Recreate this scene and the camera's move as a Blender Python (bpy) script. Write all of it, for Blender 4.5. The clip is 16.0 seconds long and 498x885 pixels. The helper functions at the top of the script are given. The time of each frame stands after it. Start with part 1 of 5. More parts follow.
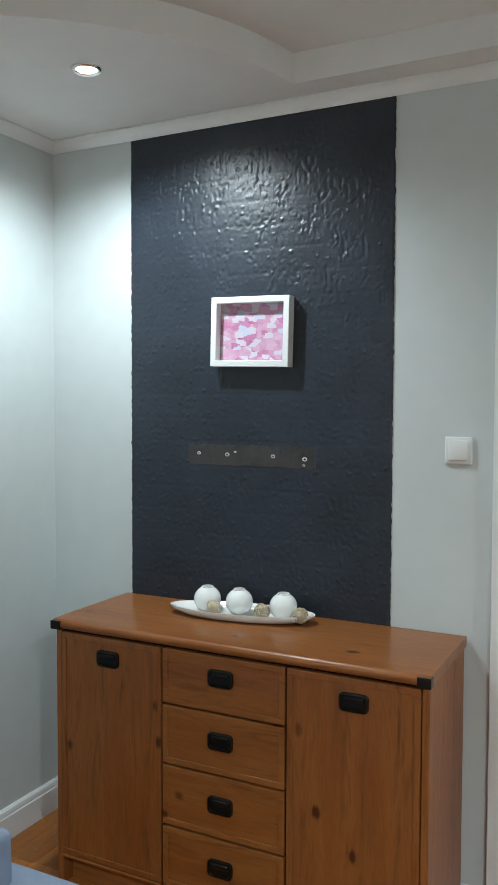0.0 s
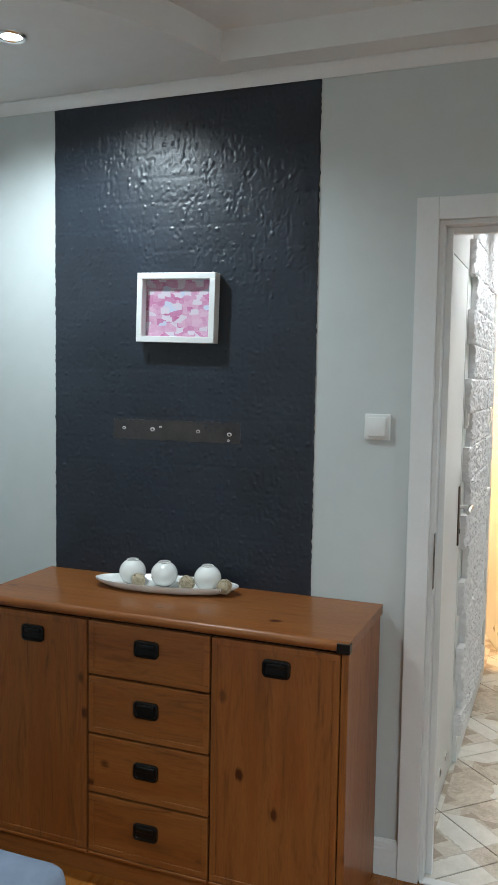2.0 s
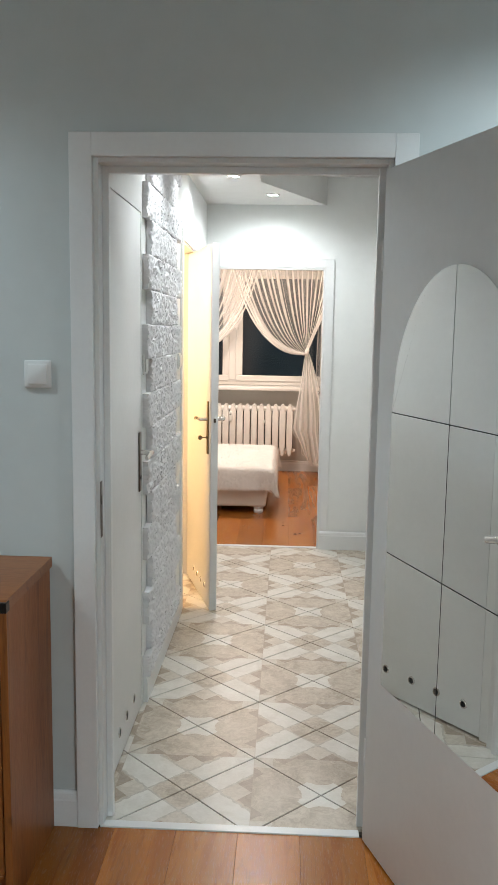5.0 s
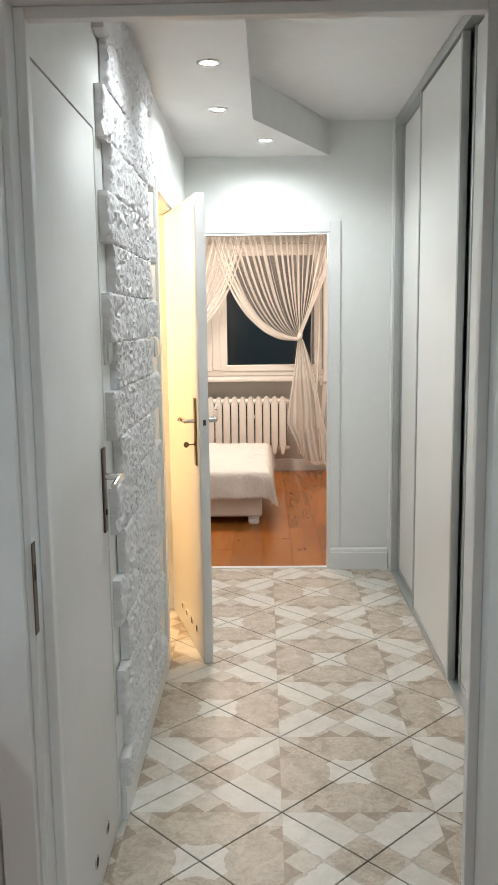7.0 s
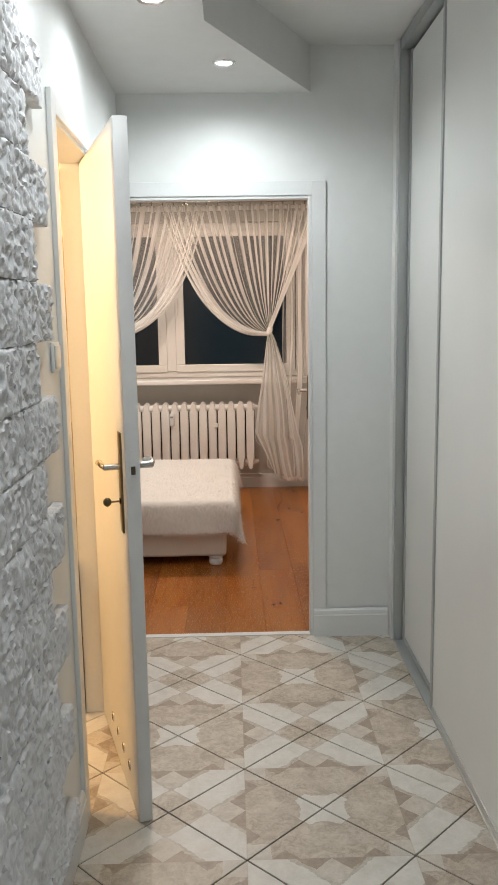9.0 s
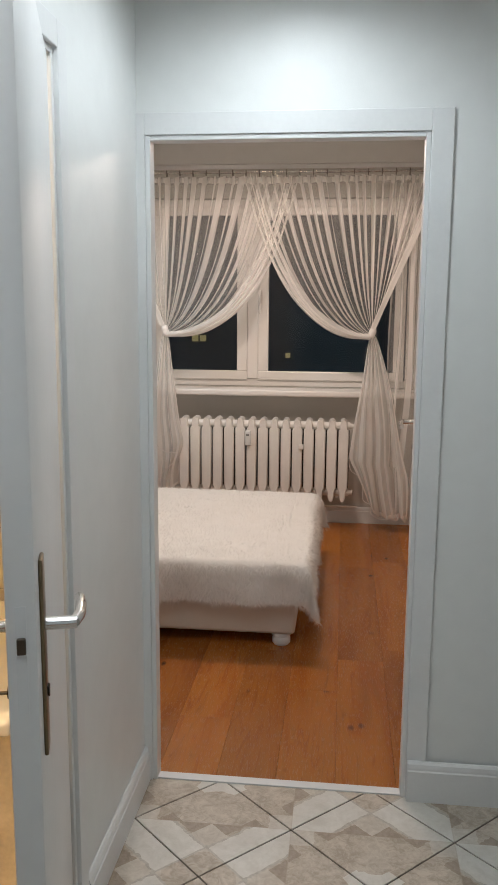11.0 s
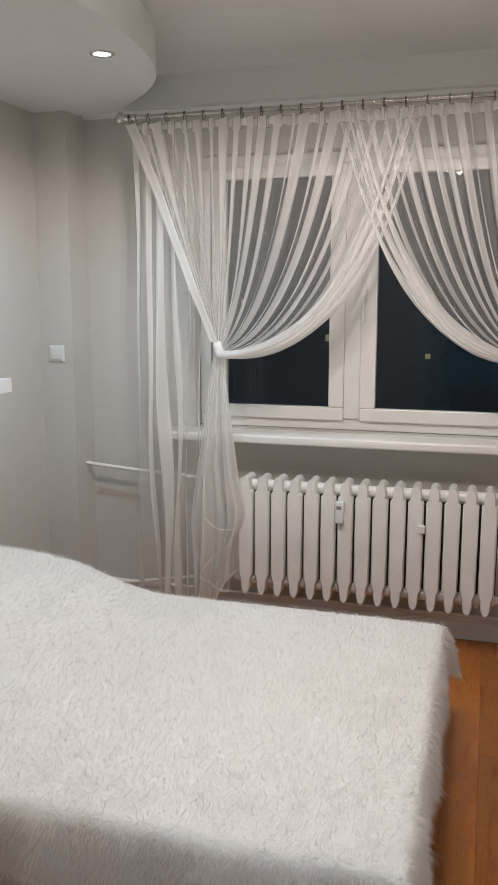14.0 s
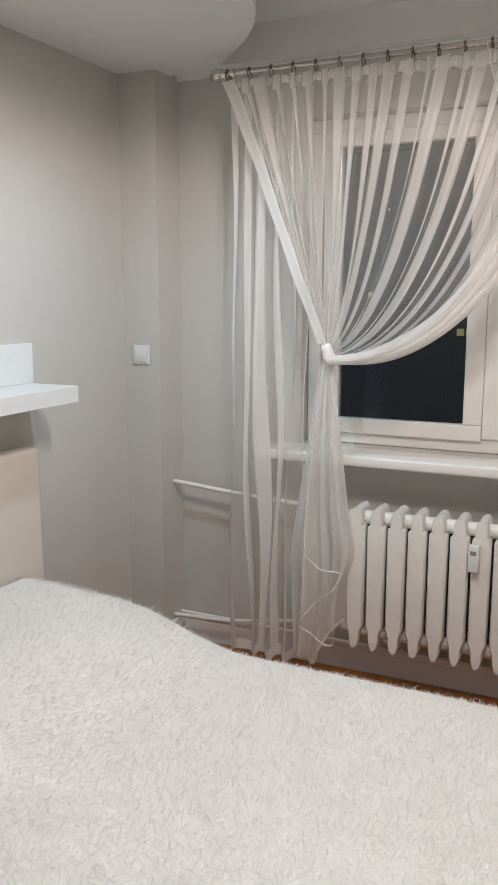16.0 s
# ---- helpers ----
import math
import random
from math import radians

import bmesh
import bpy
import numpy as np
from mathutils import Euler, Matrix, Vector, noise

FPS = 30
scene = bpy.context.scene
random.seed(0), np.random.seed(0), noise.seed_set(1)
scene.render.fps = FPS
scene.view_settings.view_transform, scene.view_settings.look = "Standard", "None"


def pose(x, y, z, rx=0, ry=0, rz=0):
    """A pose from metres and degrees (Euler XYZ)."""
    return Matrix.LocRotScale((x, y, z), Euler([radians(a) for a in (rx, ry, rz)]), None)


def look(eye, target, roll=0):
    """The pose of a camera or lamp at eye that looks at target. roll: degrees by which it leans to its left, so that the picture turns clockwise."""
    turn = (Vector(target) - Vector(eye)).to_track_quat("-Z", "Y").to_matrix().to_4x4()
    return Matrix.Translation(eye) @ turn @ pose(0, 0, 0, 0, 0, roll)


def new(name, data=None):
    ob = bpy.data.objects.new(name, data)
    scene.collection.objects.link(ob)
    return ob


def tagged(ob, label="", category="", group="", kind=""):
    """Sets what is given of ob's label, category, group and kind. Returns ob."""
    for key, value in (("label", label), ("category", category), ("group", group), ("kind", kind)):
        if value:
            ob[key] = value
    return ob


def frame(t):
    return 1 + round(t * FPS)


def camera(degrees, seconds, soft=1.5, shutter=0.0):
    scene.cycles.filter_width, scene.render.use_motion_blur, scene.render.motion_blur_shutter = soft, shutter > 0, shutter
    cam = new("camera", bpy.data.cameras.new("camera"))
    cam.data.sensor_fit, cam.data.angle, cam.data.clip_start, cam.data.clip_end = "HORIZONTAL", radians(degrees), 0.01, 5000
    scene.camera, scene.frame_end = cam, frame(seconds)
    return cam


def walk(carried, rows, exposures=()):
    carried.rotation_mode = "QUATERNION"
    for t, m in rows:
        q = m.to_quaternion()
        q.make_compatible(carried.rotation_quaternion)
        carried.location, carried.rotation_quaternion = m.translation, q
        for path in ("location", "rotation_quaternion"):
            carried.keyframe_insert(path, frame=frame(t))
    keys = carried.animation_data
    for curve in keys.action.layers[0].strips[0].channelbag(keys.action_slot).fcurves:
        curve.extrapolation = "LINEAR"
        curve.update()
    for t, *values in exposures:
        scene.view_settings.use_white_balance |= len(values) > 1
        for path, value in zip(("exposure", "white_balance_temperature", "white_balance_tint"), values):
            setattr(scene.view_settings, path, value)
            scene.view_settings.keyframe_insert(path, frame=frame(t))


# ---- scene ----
cam = camera(33.6, 16.0)
PATH = [
    (0, (0.578, 0.148, 1.55), (-0.329, 1.928, 1.456), 0.2),
    (0.5, (0.576, 0.117, 1.554), (-0.26, 1.93, 1.434), 0.2),
    (1, (0.569, 0.093, 1.558), (-0.224, 1.924, 1.417), 0.3),
    (1.5, (0.574, 0.091, 1.556), (-0.194, 1.931, 1.409), 0.6),
    (2, (0.575, 0.094, 1.561), (-0.147, 1.952, 1.403), 0.9),
    (2.5, (0.611, 0.105, 1.563), (0.045, 2.016, 1.395), 1.0),
    (3, (0.644, 0.1, 1.568), (0.28, 2.059, 1.389), 0.9),
    (3.5, (0.676, 0.09, 1.566), (0.459, 2.07, 1.381), 0.9),
    (4, (0.703, 0.081, 1.563), (0.591, 2.069, 1.368), 1.1),
    (4.5, (0.72, 0.09, 1.545), (0.651, 2.073, 1.292), 1.1),
    (5, (0.755, 0.2, 1.553), (0.667, 2.18, 1.282), 0.9),
    (5.2, (0.765, 0.269, 1.555), (0.667, 2.247, 1.276), 0.9),
    (7.3, (0.589, 1.366, 1.484), (0.56, 3.343, 1.184), -1.0),
    (7.5, (0.571, 1.502, 1.502), (0.558, 3.478, 1.196), -1.1),
    (8, (0.574, 1.782, 1.517), (0.656, 3.758, 1.216), -2.0),
    (8.5, (0.628, 2.077, 1.521), (0.711, 4.052, 1.213), -2.2),
    (9, (0.649, 2.348, 1.497), (0.689, 4.323, 1.181), -0.9),
    (9.5, (0.636, 2.679, 1.522), (0.648, 4.653, 1.202), -0.7),
    (10, (0.645, 2.942, 1.505), (0.573, 4.915, 1.184), -1.0),
    (10.2, (0.673, 3.075, 1.518), (0.529, 5.043, 1.194), -0.9),
    (12.3, (0.851, 4.45, 1.496), (0.579, 6.403, 1.159), 0.8),
    (12.5, (0.846, 4.589, 1.495), (0.55, 6.537, 1.154), 0.7),
    (13, (0.819, 4.916, 1.563), (0.461, 6.857, 1.242), 1.0),
    (13.5, (0.807, 5.236, 1.559), (0.293, 7.146, 1.265), 0.5),
    (14, (0.764, 5.517, 1.548), (0.214, 7.41, 1.21), 0.0),
    (14.5, (0.671, 5.759, 1.546), (0.107, 7.647, 1.203), -0.4),
    (15, (0.624, 5.966, 1.544), (0.075, 7.856, 1.192), -0.7),
    (15.5, (0.621, 6.154, 1.559), (-0.096, 7.985, 1.196), -0.2),
    (16, (0.619, 6.161, 1.549), (-0.211, 7.945, 1.194), 0.0),
]
EXPOSURES = [
    (0.0, 1.26, 6750, 10),
    (2.0, 1.02, 6650, 10),
    (3.5, 0.87, 6550, 10),
    (5.0, 0.84, 6600, 10),
    (7.5, 0.70, 6700, 10),
    (8.5, 0.46, 6700, 10),
    (9.5, 0.05, 6450, 10),
    (10.2, -0.08, 6350, 10),
    (12.5, 0.06, 6400, 10),
    (13.0, -0.02, 6100, 8),
    (14.0, 0.05, 5550, 4),
    (16.0, 0.10, 5600, 4),
]
walk(cam, [(t, look(eye, target, roll)) for t, eye, target, roll in PATH], EXPOSURES)

# ---- night outside, lamps inside ----
world = bpy.data.worlds.new("night")
scene.world = world
world.use_nodes = True
world.node_tree.nodes["Background"].inputs[0].default_value = (0.020, 0.036, 0.050, 1)
world.node_tree.nodes["Background"].inputs[1].default_value = 1.0

COOL = (0.90, 0.97, 1.0)
COLD = (0.76, 0.92, 1.0)
WARM = (1.0, 0.79, 0.66)
AMBER = (1.0, 0.68, 0.37)


def spot_lamp(x, y, z, power, colour, cone=120, blend=0.7, size=0.03):
    d = bpy.data.lights.new("downlight_beam", "SPOT")
    d.energy, d.color, d.spot_size, d.spot_blend, d.shadow_soft_size = power, colour, radians(cone), blend, size
    ob = new("downlight_beam", d)
    ob.location = (x, y, z)
    return ob


def point_lamp(x, y, z, power, colour, size=0.05):
    d = bpy.data.lights.new("bulb_light", "POINT")
    d.energy, d.color, d.shadow_soft_size = power, colour, size
    ob = new("bulb_light", d)
    ob.location = (x, y, z)
    return ob


# the last two are unseen, added behind the camera to fill the room
ROOM_SPOTS = [(-0.94, 2.09, 31), (1.60, 1.98, 20), (-1.05, -0.75, 28), (1.85, -0.5, 112)]
HALL_SPOTS = [(0.50, 3.56, 15), (0.44, 4.27, 12), (0.437, 4.93, 14), (0.644, 5.565, 21)]
BED_SPOTS = [(-0.60, 8.35, 28)]
for sx, sy, sp in ROOM_SPOTS:
    spot_lamp(sx, sy, 2.492, sp, COLD, 160, 0.7)
for sx, sy, sp in HALL_SPOTS:
    spot_lamp(sx, sy, 2.388, sp, COOL, 172 if sy > 4.5 else 132, 0.7)
for sx, sy, sp in BED_SPOTS:
    spot_lamp(sx, sy, 2.392, sp, COLD, 140, 0.8)
spot_lamp(0.16, 7.76, 2.385, 38, WARM, 176, 0.20, 0.06)
spot_lamp(0.50, 7.62, 2.385, 38, WARM, 176, 0.20, 0.06)
point_lamp(-0.85, 4.95, 2.1, 58, AMBER, 0.06)

# ---- materials ----


class Nodes:
    def __init__(self, name):
        self.m = bpy.data.materials.new(name)
        self.m.use_nodes = True
        self.t = self.m.node_tree
        self.b = self.t.nodes["Principled BSDF"]
        self.out = self.t.nodes["Material Output"]
        self.pos = self.t.nodes.new("ShaderNodeNewGeometry").outputs["Position"]

    def add(self, kind, **props):
        n = self.t.nodes.new(kind)
        for k, v in props.items():
            setattr(n, k, v)
        return n

    def put(self, sock, v):
        if isinstance(v, bpy.types.NodeSocket):
            self.t.links.new(v, sock)
        elif isinstance(v, tuple) and len(v) == 3 and sock.type == "RGBA":
            sock.default_value = (*v, 1)
        else:
            sock.default_value = v

    def math(self, op, a, b=0.0, c=0.0):
        n = self.add("ShaderNodeMath", operation=op)
        self.put(n.inputs[0], a)
        self.put(n.inputs[1], b)
        self.put(n.inputs[2], c)
        return n.outputs[0]

    def scaled(self, v, s):
        n = self.add("ShaderNodeVectorMath", operation="MULTIPLY")
        self.put(n.inputs[0], v)
        n.inputs[1].default_value = s
        return n.outputs[0]

    def plus(self, v, w):
        n = self.add("ShaderNodeVectorMath", operation="ADD")
        self.put(n.inputs[0], v)
        self.put(n.inputs[1], w)
        return n.outputs[0]

    def noise(self, v, scale, detail=4.0, rough=0.55, dist=0.0):
        n = self.add("ShaderNodeTexNoise")
        self.put(n.inputs["Vector"], v)
        n.inputs["Scale"].default_value, n.inputs["Detail"].default_value = scale, detail
        n.inputs["Roughness"].default_value, n.inputs["Distortion"].default_value = rough, dist
        return n.outputs["Fac"]

    def ramp(self, fac, lo, hi):
        n = self.add("ShaderNodeMapRange")
        self.put(n.inputs[0], fac)
        n.inputs[1].default_value, n.inputs[2].default_value = lo, hi
        return n.outputs[0]

    def mix(self, fac, a, b):
        n = self.add("ShaderNodeMix", data_type="RGBA")
        self.put(n.inputs[0], fac)
        self.put(n.inputs[6], a)
        self.put(n.inputs[7], b)
        return n.outputs[2]

    def bump(self, h, strength, dist):
        n = self.add("ShaderNodeBump")
        self.put(n.inputs["Height"], h)
        n.inputs["Strength"].default_value, n.inputs["Distance"].default_value = strength, dist
        self.t.links.new(n.outputs[0], self.b.inputs["Normal"])

    def set(self, **kw):
        for k, v in kw.items():
            self.put(self.b.inputs[k.replace("_", " ")], v)
        return self


def dim(c, k):
    return tuple(v * k for v in c)


def surface(name, colour, rough=0.5, metal=0.0, var=0.12, scale=3.0, grain=80.0, relief=0.15, dist=0.001, coat=0.0):
    """A plain material with broad stains, fine grain and uneven gloss."""
    n = Nodes(name)
    broad = n.noise(n.pos, scale, 5)
    fine = n.noise(n.pos, grain, 3)
    k = n.math("ADD", n.math("MULTIPLY", broad, 0.7), n.math("MULTIPLY", fine, 0.3))
    n.set(Base_Color=n.mix(n.ramp(k, 0.3, 0.7), dim(colour, 1 - var), dim(colour, 1 + var * 0.6)), Metallic=metal)
    n.set(Roughness=n.math("ADD", rough - 0.06, n.math("MULTIPLY", broad, 0.12)), Coat_Weight=coat)
    if relief:
        n.bump(fine, relief, dist)
    return n.m


def paint(name, colour, rough=0.55, roller=0.25):
    """Rolled wall paint: orange-peel relief and faint large unevenness."""
    n = Nodes(name)
    broad = n.noise(n.pos, 1.3, 4)
    mid = n.noise(n.pos, 14.0, 3)
    fine = n.noise(n.pos, 260.0, 2)
    k = n.math("ADD", n.math("MULTIPLY", broad, 0.6), n.math("MULTIPLY", mid, 0.4))
    n.set(Base_Color=n.mix(n.ramp(k, 0.3, 0.7), dim(colour, 0.95), dim(colour, 1.03)), Roughness=rough)
    n.bump(n.math("ADD", fine, n.math("MULTIPLY", mid, 2.0)), roller, 0.0008)
    return n.m


def wood(name, dark, mid, light, along="y", rough=0.35, knots=1.0, vary=0.25, coat=0.0, scale=1.0, streak=0.4):
    """Boards with grain, knots and a tone of their own."""
    n = Nodes(name)
    info = n.add("ShaderNodeObjectInfo")
    off = n.scaled(info.outputs["Location"], (3.7, 5.1, 2.3))
    stretch = {"x": (0.9, 9, 9), "y": (9, 0.9, 9), "z": (9, 9, 0.9)}[along]
    p = n.plus(n.scaled(n.pos, tuple(s * scale for s in stretch)), off)
    broad = n.noise(p, 0.9, 3, 0.5, 0.6)
    ring = n.noise(p, 3.2, 6, 0.65, 1.4)
    fine = n.noise(n.scaled(n.pos, tuple(s * 6 for s in stretch)), 5.0, 3, 0.6)
    soft = {"x": (1, 1.5, 1.5), "y": (1.5, 1, 1.5), "z": (1.5, 1.5, 1)}[along]
    kv = n.add("ShaderNodeTexVoronoi")
    n.put(kv.inputs["Vector"], n.plus(n.scaled(n.pos, soft), off))
    kv.inputs["Scale"].default_value = 6.5 * scale
    knot = n.math("SUBTRACT", 1.0, n.ramp(n.math("ADD", kv.outputs["Distance"], n.math("MULTIPLY", ring, 0.20)), 0.15, 0.23))
    ksep = n.add("ShaderNodeSeparateColor")
    n.put(ksep.inputs[0], kv.outputs["Color"])
    knot = n.math("MULTIPLY", knot, n.ramp(ksep.outputs[0], 0.28, 0.62))
    k = n.math("ADD", n.math("MULTIPLY", ring, 0.55), n.math("MULTIPLY", broad, 0.45))
    col = n.mix(n.ramp(k, 0.43, 0.57), mid, light)
    col = n.mix(n.math("MULTIPLY", n.ramp(ring, 0.46, 0.72), streak), col, dark)
    col = n.mix(n.math("MULTIPLY", n.ramp(broad, 0.48, 0.68), streak * 0.7), col, dim(dark, 1.7))
    col = n.mix(n.math("MULTIPLY", knot, 0.7 * knots), col, dark)
    col = n.mix(n.math("MULTIPLY", n.ramp(fine, 0.40, 0.66), 0.16), col, dark)
    tone = n.add("ShaderNodeHueSaturation")
    n.put(tone.inputs["Color"], col)
    n.put(tone.inputs["Value"], n.math("ADD", 1 - vary / 2, n.math("MULTIPLY", info.outputs["Random"], vary)))
    n.set(Base_Color=tone.outputs[0], Roughness=n.math("ADD", rough - 0.08, n.math("MULTIPLY", fine, 0.16)), Coat_Weight=coat, Specular_IOR_Level=0.32)
    n.bump(fine, 0.05, 0.0006)
    return n.m


PITCH, PITCH_Y = 0.467, 0.459
TX, TY = 0.9015, 5.560


def tile_print(name):
    """Floor tile print: stone rosettes and panels of four white petals, checkered."""
    n = Nodes(name)
    sep = n.add("ShaderNodeSeparateXYZ")
    n.put(sep.inputs[0], n.pos)
    gu = n.math("ADD", n.math("DIVIDE", n.math("SUBTRACT", sep.outputs[0], TX), PITCH), 50.5)
    gv = n.math("ADD", n.math("DIVIDE", n.math("SUBTRACT", sep.outputs[1], TY), PITCH_Y), 50.5)
    u = n.math("SUBTRACT", n.math("FRACT", gu), 0.5)
    v = n.math("SUBTRACT", n.math("FRACT", gv), 0.5)
    odd = n.math("MODULO", n.math("ADD", n.math("FLOOR", gu), n.math("FLOOR", gv)), 2.0)
    wob = n.math("MULTIPLY", n.math("SUBTRACT", n.noise(n.pos, 34.0, 4), 0.5), 0.050)
    au = n.math("ADD", n.math("ABSOLUTE", u), wob)
    av = n.math("ADD", n.math("ABSOLUTE", v), n.math("MULTIPLY", wob, -0.6))
    total = n.math("ADD", au, av)
    gap = n.math("ABSOLUTE", n.math("SUBTRACT", au, av))
    far = n.math("MAXIMUM", au, av)
    near = n.math("MINIMUM", au, av)
    less = lambda a, b: n.math("LESS_THAN", a, b)
    more = lambda a, b: n.math("GREATER_THAN", a, b)
    both = lambda a, b: n.math("MULTIPLY", a, b)
    cloud = n.noise(n.pos, 13.0, 6, 0.6, 0.8)
    speck = n.noise(n.pos, 38.0, 5, 0.7, 1.5)
    stone = n.mix(n.ramp(n.math("ADD", n.math("MULTIPLY", cloud, 0.5), n.math("MULTIPLY", speck, 0.5)), 0.41, 0.59), (0.36, 0.303, 0.24), (0.55, 0.487, 0.41))
    pale = n.mix(n.ramp(n.math("ADD", n.math("MULTIPLY", cloud, 0.5), n.math("MULTIPLY", speck, 0.5)), 0.36, 0.64), (0.38, 0.32, 0.255), (0.59, 0.53, 0.45))
    white = n.mix(n.ramp(n.math("ADD", n.math("MULTIPLY", cloud, 0.6), n.math("MULTIPLY", speck, 0.4)), 0.36, 0.62), (0.55, 0.525, 0.475), (0.67, 0.65, 0.605))
    brown = n.mix(n.ramp(speck, 0.35, 0.65), (0.28, 0.225, 0.17), (0.38, 0.315, 0.25))
    tan = n.mix(n.ramp(speck, 0.36, 0.62), (0.36, 0.295, 0.23), (0.53, 0.465, 0.385))
    ash = n.mix(n.ramp(speck, 0.4, 0.6), (0.40, 0.37, 0.32), (0.50, 0.47, 0.42))
    # rosette panel: a white quatrefoil between four clouded lobes, squares and wedges in the corners
    lobe = n.math("SQRT", n.math("ADD", n.math("POWER", n.math("SUBTRACT", far, 0.315), 2.0), n.math("POWER", near, 2.0)))
    a = n.mix(more(total, 0.62), stone, n.mix(0.35, stone, tan))
    a = n.mix(less(total, 0.27), a, white)
    a = n.mix(less(lobe, 0.172), a, n.mix(n.ramp(n.math("ADD", lobe, n.math("MULTIPLY", wob, 3.0)), 0.02, 0.15), pale, stone))
    a = n.mix(both(more(lobe, 0.166), less(lobe, 0.172)), a, n.mix(0.6, stone, tan))
    a = n.mix(more(near, 0.355), a, n.mix(0.45, pale, white))
    point = n.math("SUBTRACT", 0.085, n.math("ABSOLUTE", n.math("SUBTRACT", near, 0.270)))
    a = n.mix(both(more(point, 0.0), more(far, n.math("SUBTRACT", 0.5, point))), a, brown)
    # petal panel: four white bars to the corners, wedges and kites along the sides
    spike = n.math("SUBTRACT", 0.105, n.math("ABSOLUTE", n.math("SUBTRACT", near, 0.105)))
    tri = both(more(spike, 0.0), more(far, n.math("SUBTRACT", 0.5, spike)))
    ray = both(more(total, 0.275), less(total, 0.985))
    b = n.mix(both(less(near, 0.11), more(far, 0.22)), stone, n.mix(0.3, pale, white))
    b = n.mix(both(less(total, 0.29), more(total, 0.255)), b, ash)
    b = n.mix(both(less(gap, 0.268), ray), b, ash)
    b = n.mix(both(less(gap, 0.243), ray), b, white)
    b = n.mix(tri, b, brown)
    col = n.mix(odd, a, b)
    seam = n.math("MAXIMUM", more(n.math("ABSOLUTE", u), 0.4965), more(n.math("ABSOLUTE", v), 0.4965))
    n.set(Base_Color=n.mix(n.math("MULTIPLY", seam, 0.35), col, (0.40, 0.33, 0.26)))
    n.set(Roughness=n.math("ADD", 0.36, n.math("MULTIPLY", cloud, 0.14)))
    n.bump(n.math("ADD", speck, n.math("MULTIPLY", cloud, 2.0)), 0.06, 0.0015)
    return n.m


def glow(name, colour, strength):
    n = Nodes(name)
    n.set(Base_Color=(0.9, 0.9, 0.9), Emission_Color=colour, Emission_Strength=strength, Roughness=0.4)
    return n.m


def sheer(name, thin=0.26, dense=0.50, width=0.20):
    """Organza with woven satin stripes, by the cloth's own UV."""
    n = Nodes(name)
    uv = n.add("ShaderNodeUVMap", uv_map="cloth")
    sep = n.add("ShaderNodeSeparateXYZ")
    n.put(sep.inputs[0], uv.outputs[0])
    along = n.math("ADD", sep.outputs[0], n.math("MULTIPLY", n.noise(n.scaled(uv.outputs[0], (0.9, 0.0, 0.0)), 1.0, 2), 0.9))
    pick = n.add("ShaderNodeTexWhiteNoise", noise_dimensions="1D")
    n.put(pick.inputs["W"], n.math("FLOOR", along))
    wide = n.math("MULTIPLY", n.math("ADD", 0.55, n.math("MULTIPLY", pick.outputs["Value"], 0.65)), width)
    off = n.math("ABSOLUTE", n.math("SUBTRACT", n.math("FRACT", along), 0.5))
    band = n.math("SUBTRACT", 1.0, n.ramp(n.math("SUBTRACT", off, wide), -0.03, 0.03))
    band = n.math("MULTIPLY", band, n.math("SUBTRACT", 1.0, n.math("MULTIPLY", n.math("FRACT", n.math("MULTIPLY", pick.outputs["Value"], 7.0)), 0.22)))
    hem = n.math("LESS_THAN", sep.outputs[1], 0.02)
    body = n.math("MAXIMUM", band, hem)
    cover = n.math("ADD", n.math("MULTIPLY", body, dense), thin + 0.05)
    dif = n.add("ShaderNodeBsdfDiffuse")
    n.put(dif.inputs[0], (0.92, 0.905, 0.88))
    tra = n.add("ShaderNodeBsdfTranslucent")
    n.put(tra.inputs[0], (0.92, 0.905, 0.88))
    cloth = n.add("ShaderNodeMixShader")
    cloth.inputs[0].default_value = 0.5
    n.t.links.new(dif.outputs[0], cloth.inputs[1])
    n.t.links.new(tra.outputs[0], cloth.inputs[2])
    clear = n.add("ShaderNodeBsdfTransparent")
    fin = n.add("ShaderNodeMixShader")
    n.put(fin.inputs[0], cover)
    n.t.links.new(clear.outputs[0], fin.inputs[1])
    n.t.links.new(cloth.outputs[0], fin.inputs[2])
    n.t.links.new(fin.outputs[0], n.out.inputs[0])
    return n.m


def fur(name):
    """Light passes through the strands."""
    n = Nodes(name)
    k = n.ramp(n.noise(n.pos, 14.0, 4), 0.3, 0.7)
    col = n.mix(k, (0.89, 0.875, 0.85), (0.94, 0.93, 0.915))
    dif = n.add("ShaderNodeBsdfDiffuse")
    n.put(dif.inputs[0], col)
    tra = n.add("ShaderNodeBsdfTranslucent")
    n.put(tra.inputs[0], col)
    mixed = n.add("ShaderNodeMixShader")
    mixed.inputs[0].default_value = 0.55
    n.t.links.new(dif.outputs[0], mixed.inputs[1])
    n.t.links.new(tra.outputs[0], mixed.inputs[2])
    n.t.links.new(mixed.outputs[0], n.out.inputs[0])
    return n.m


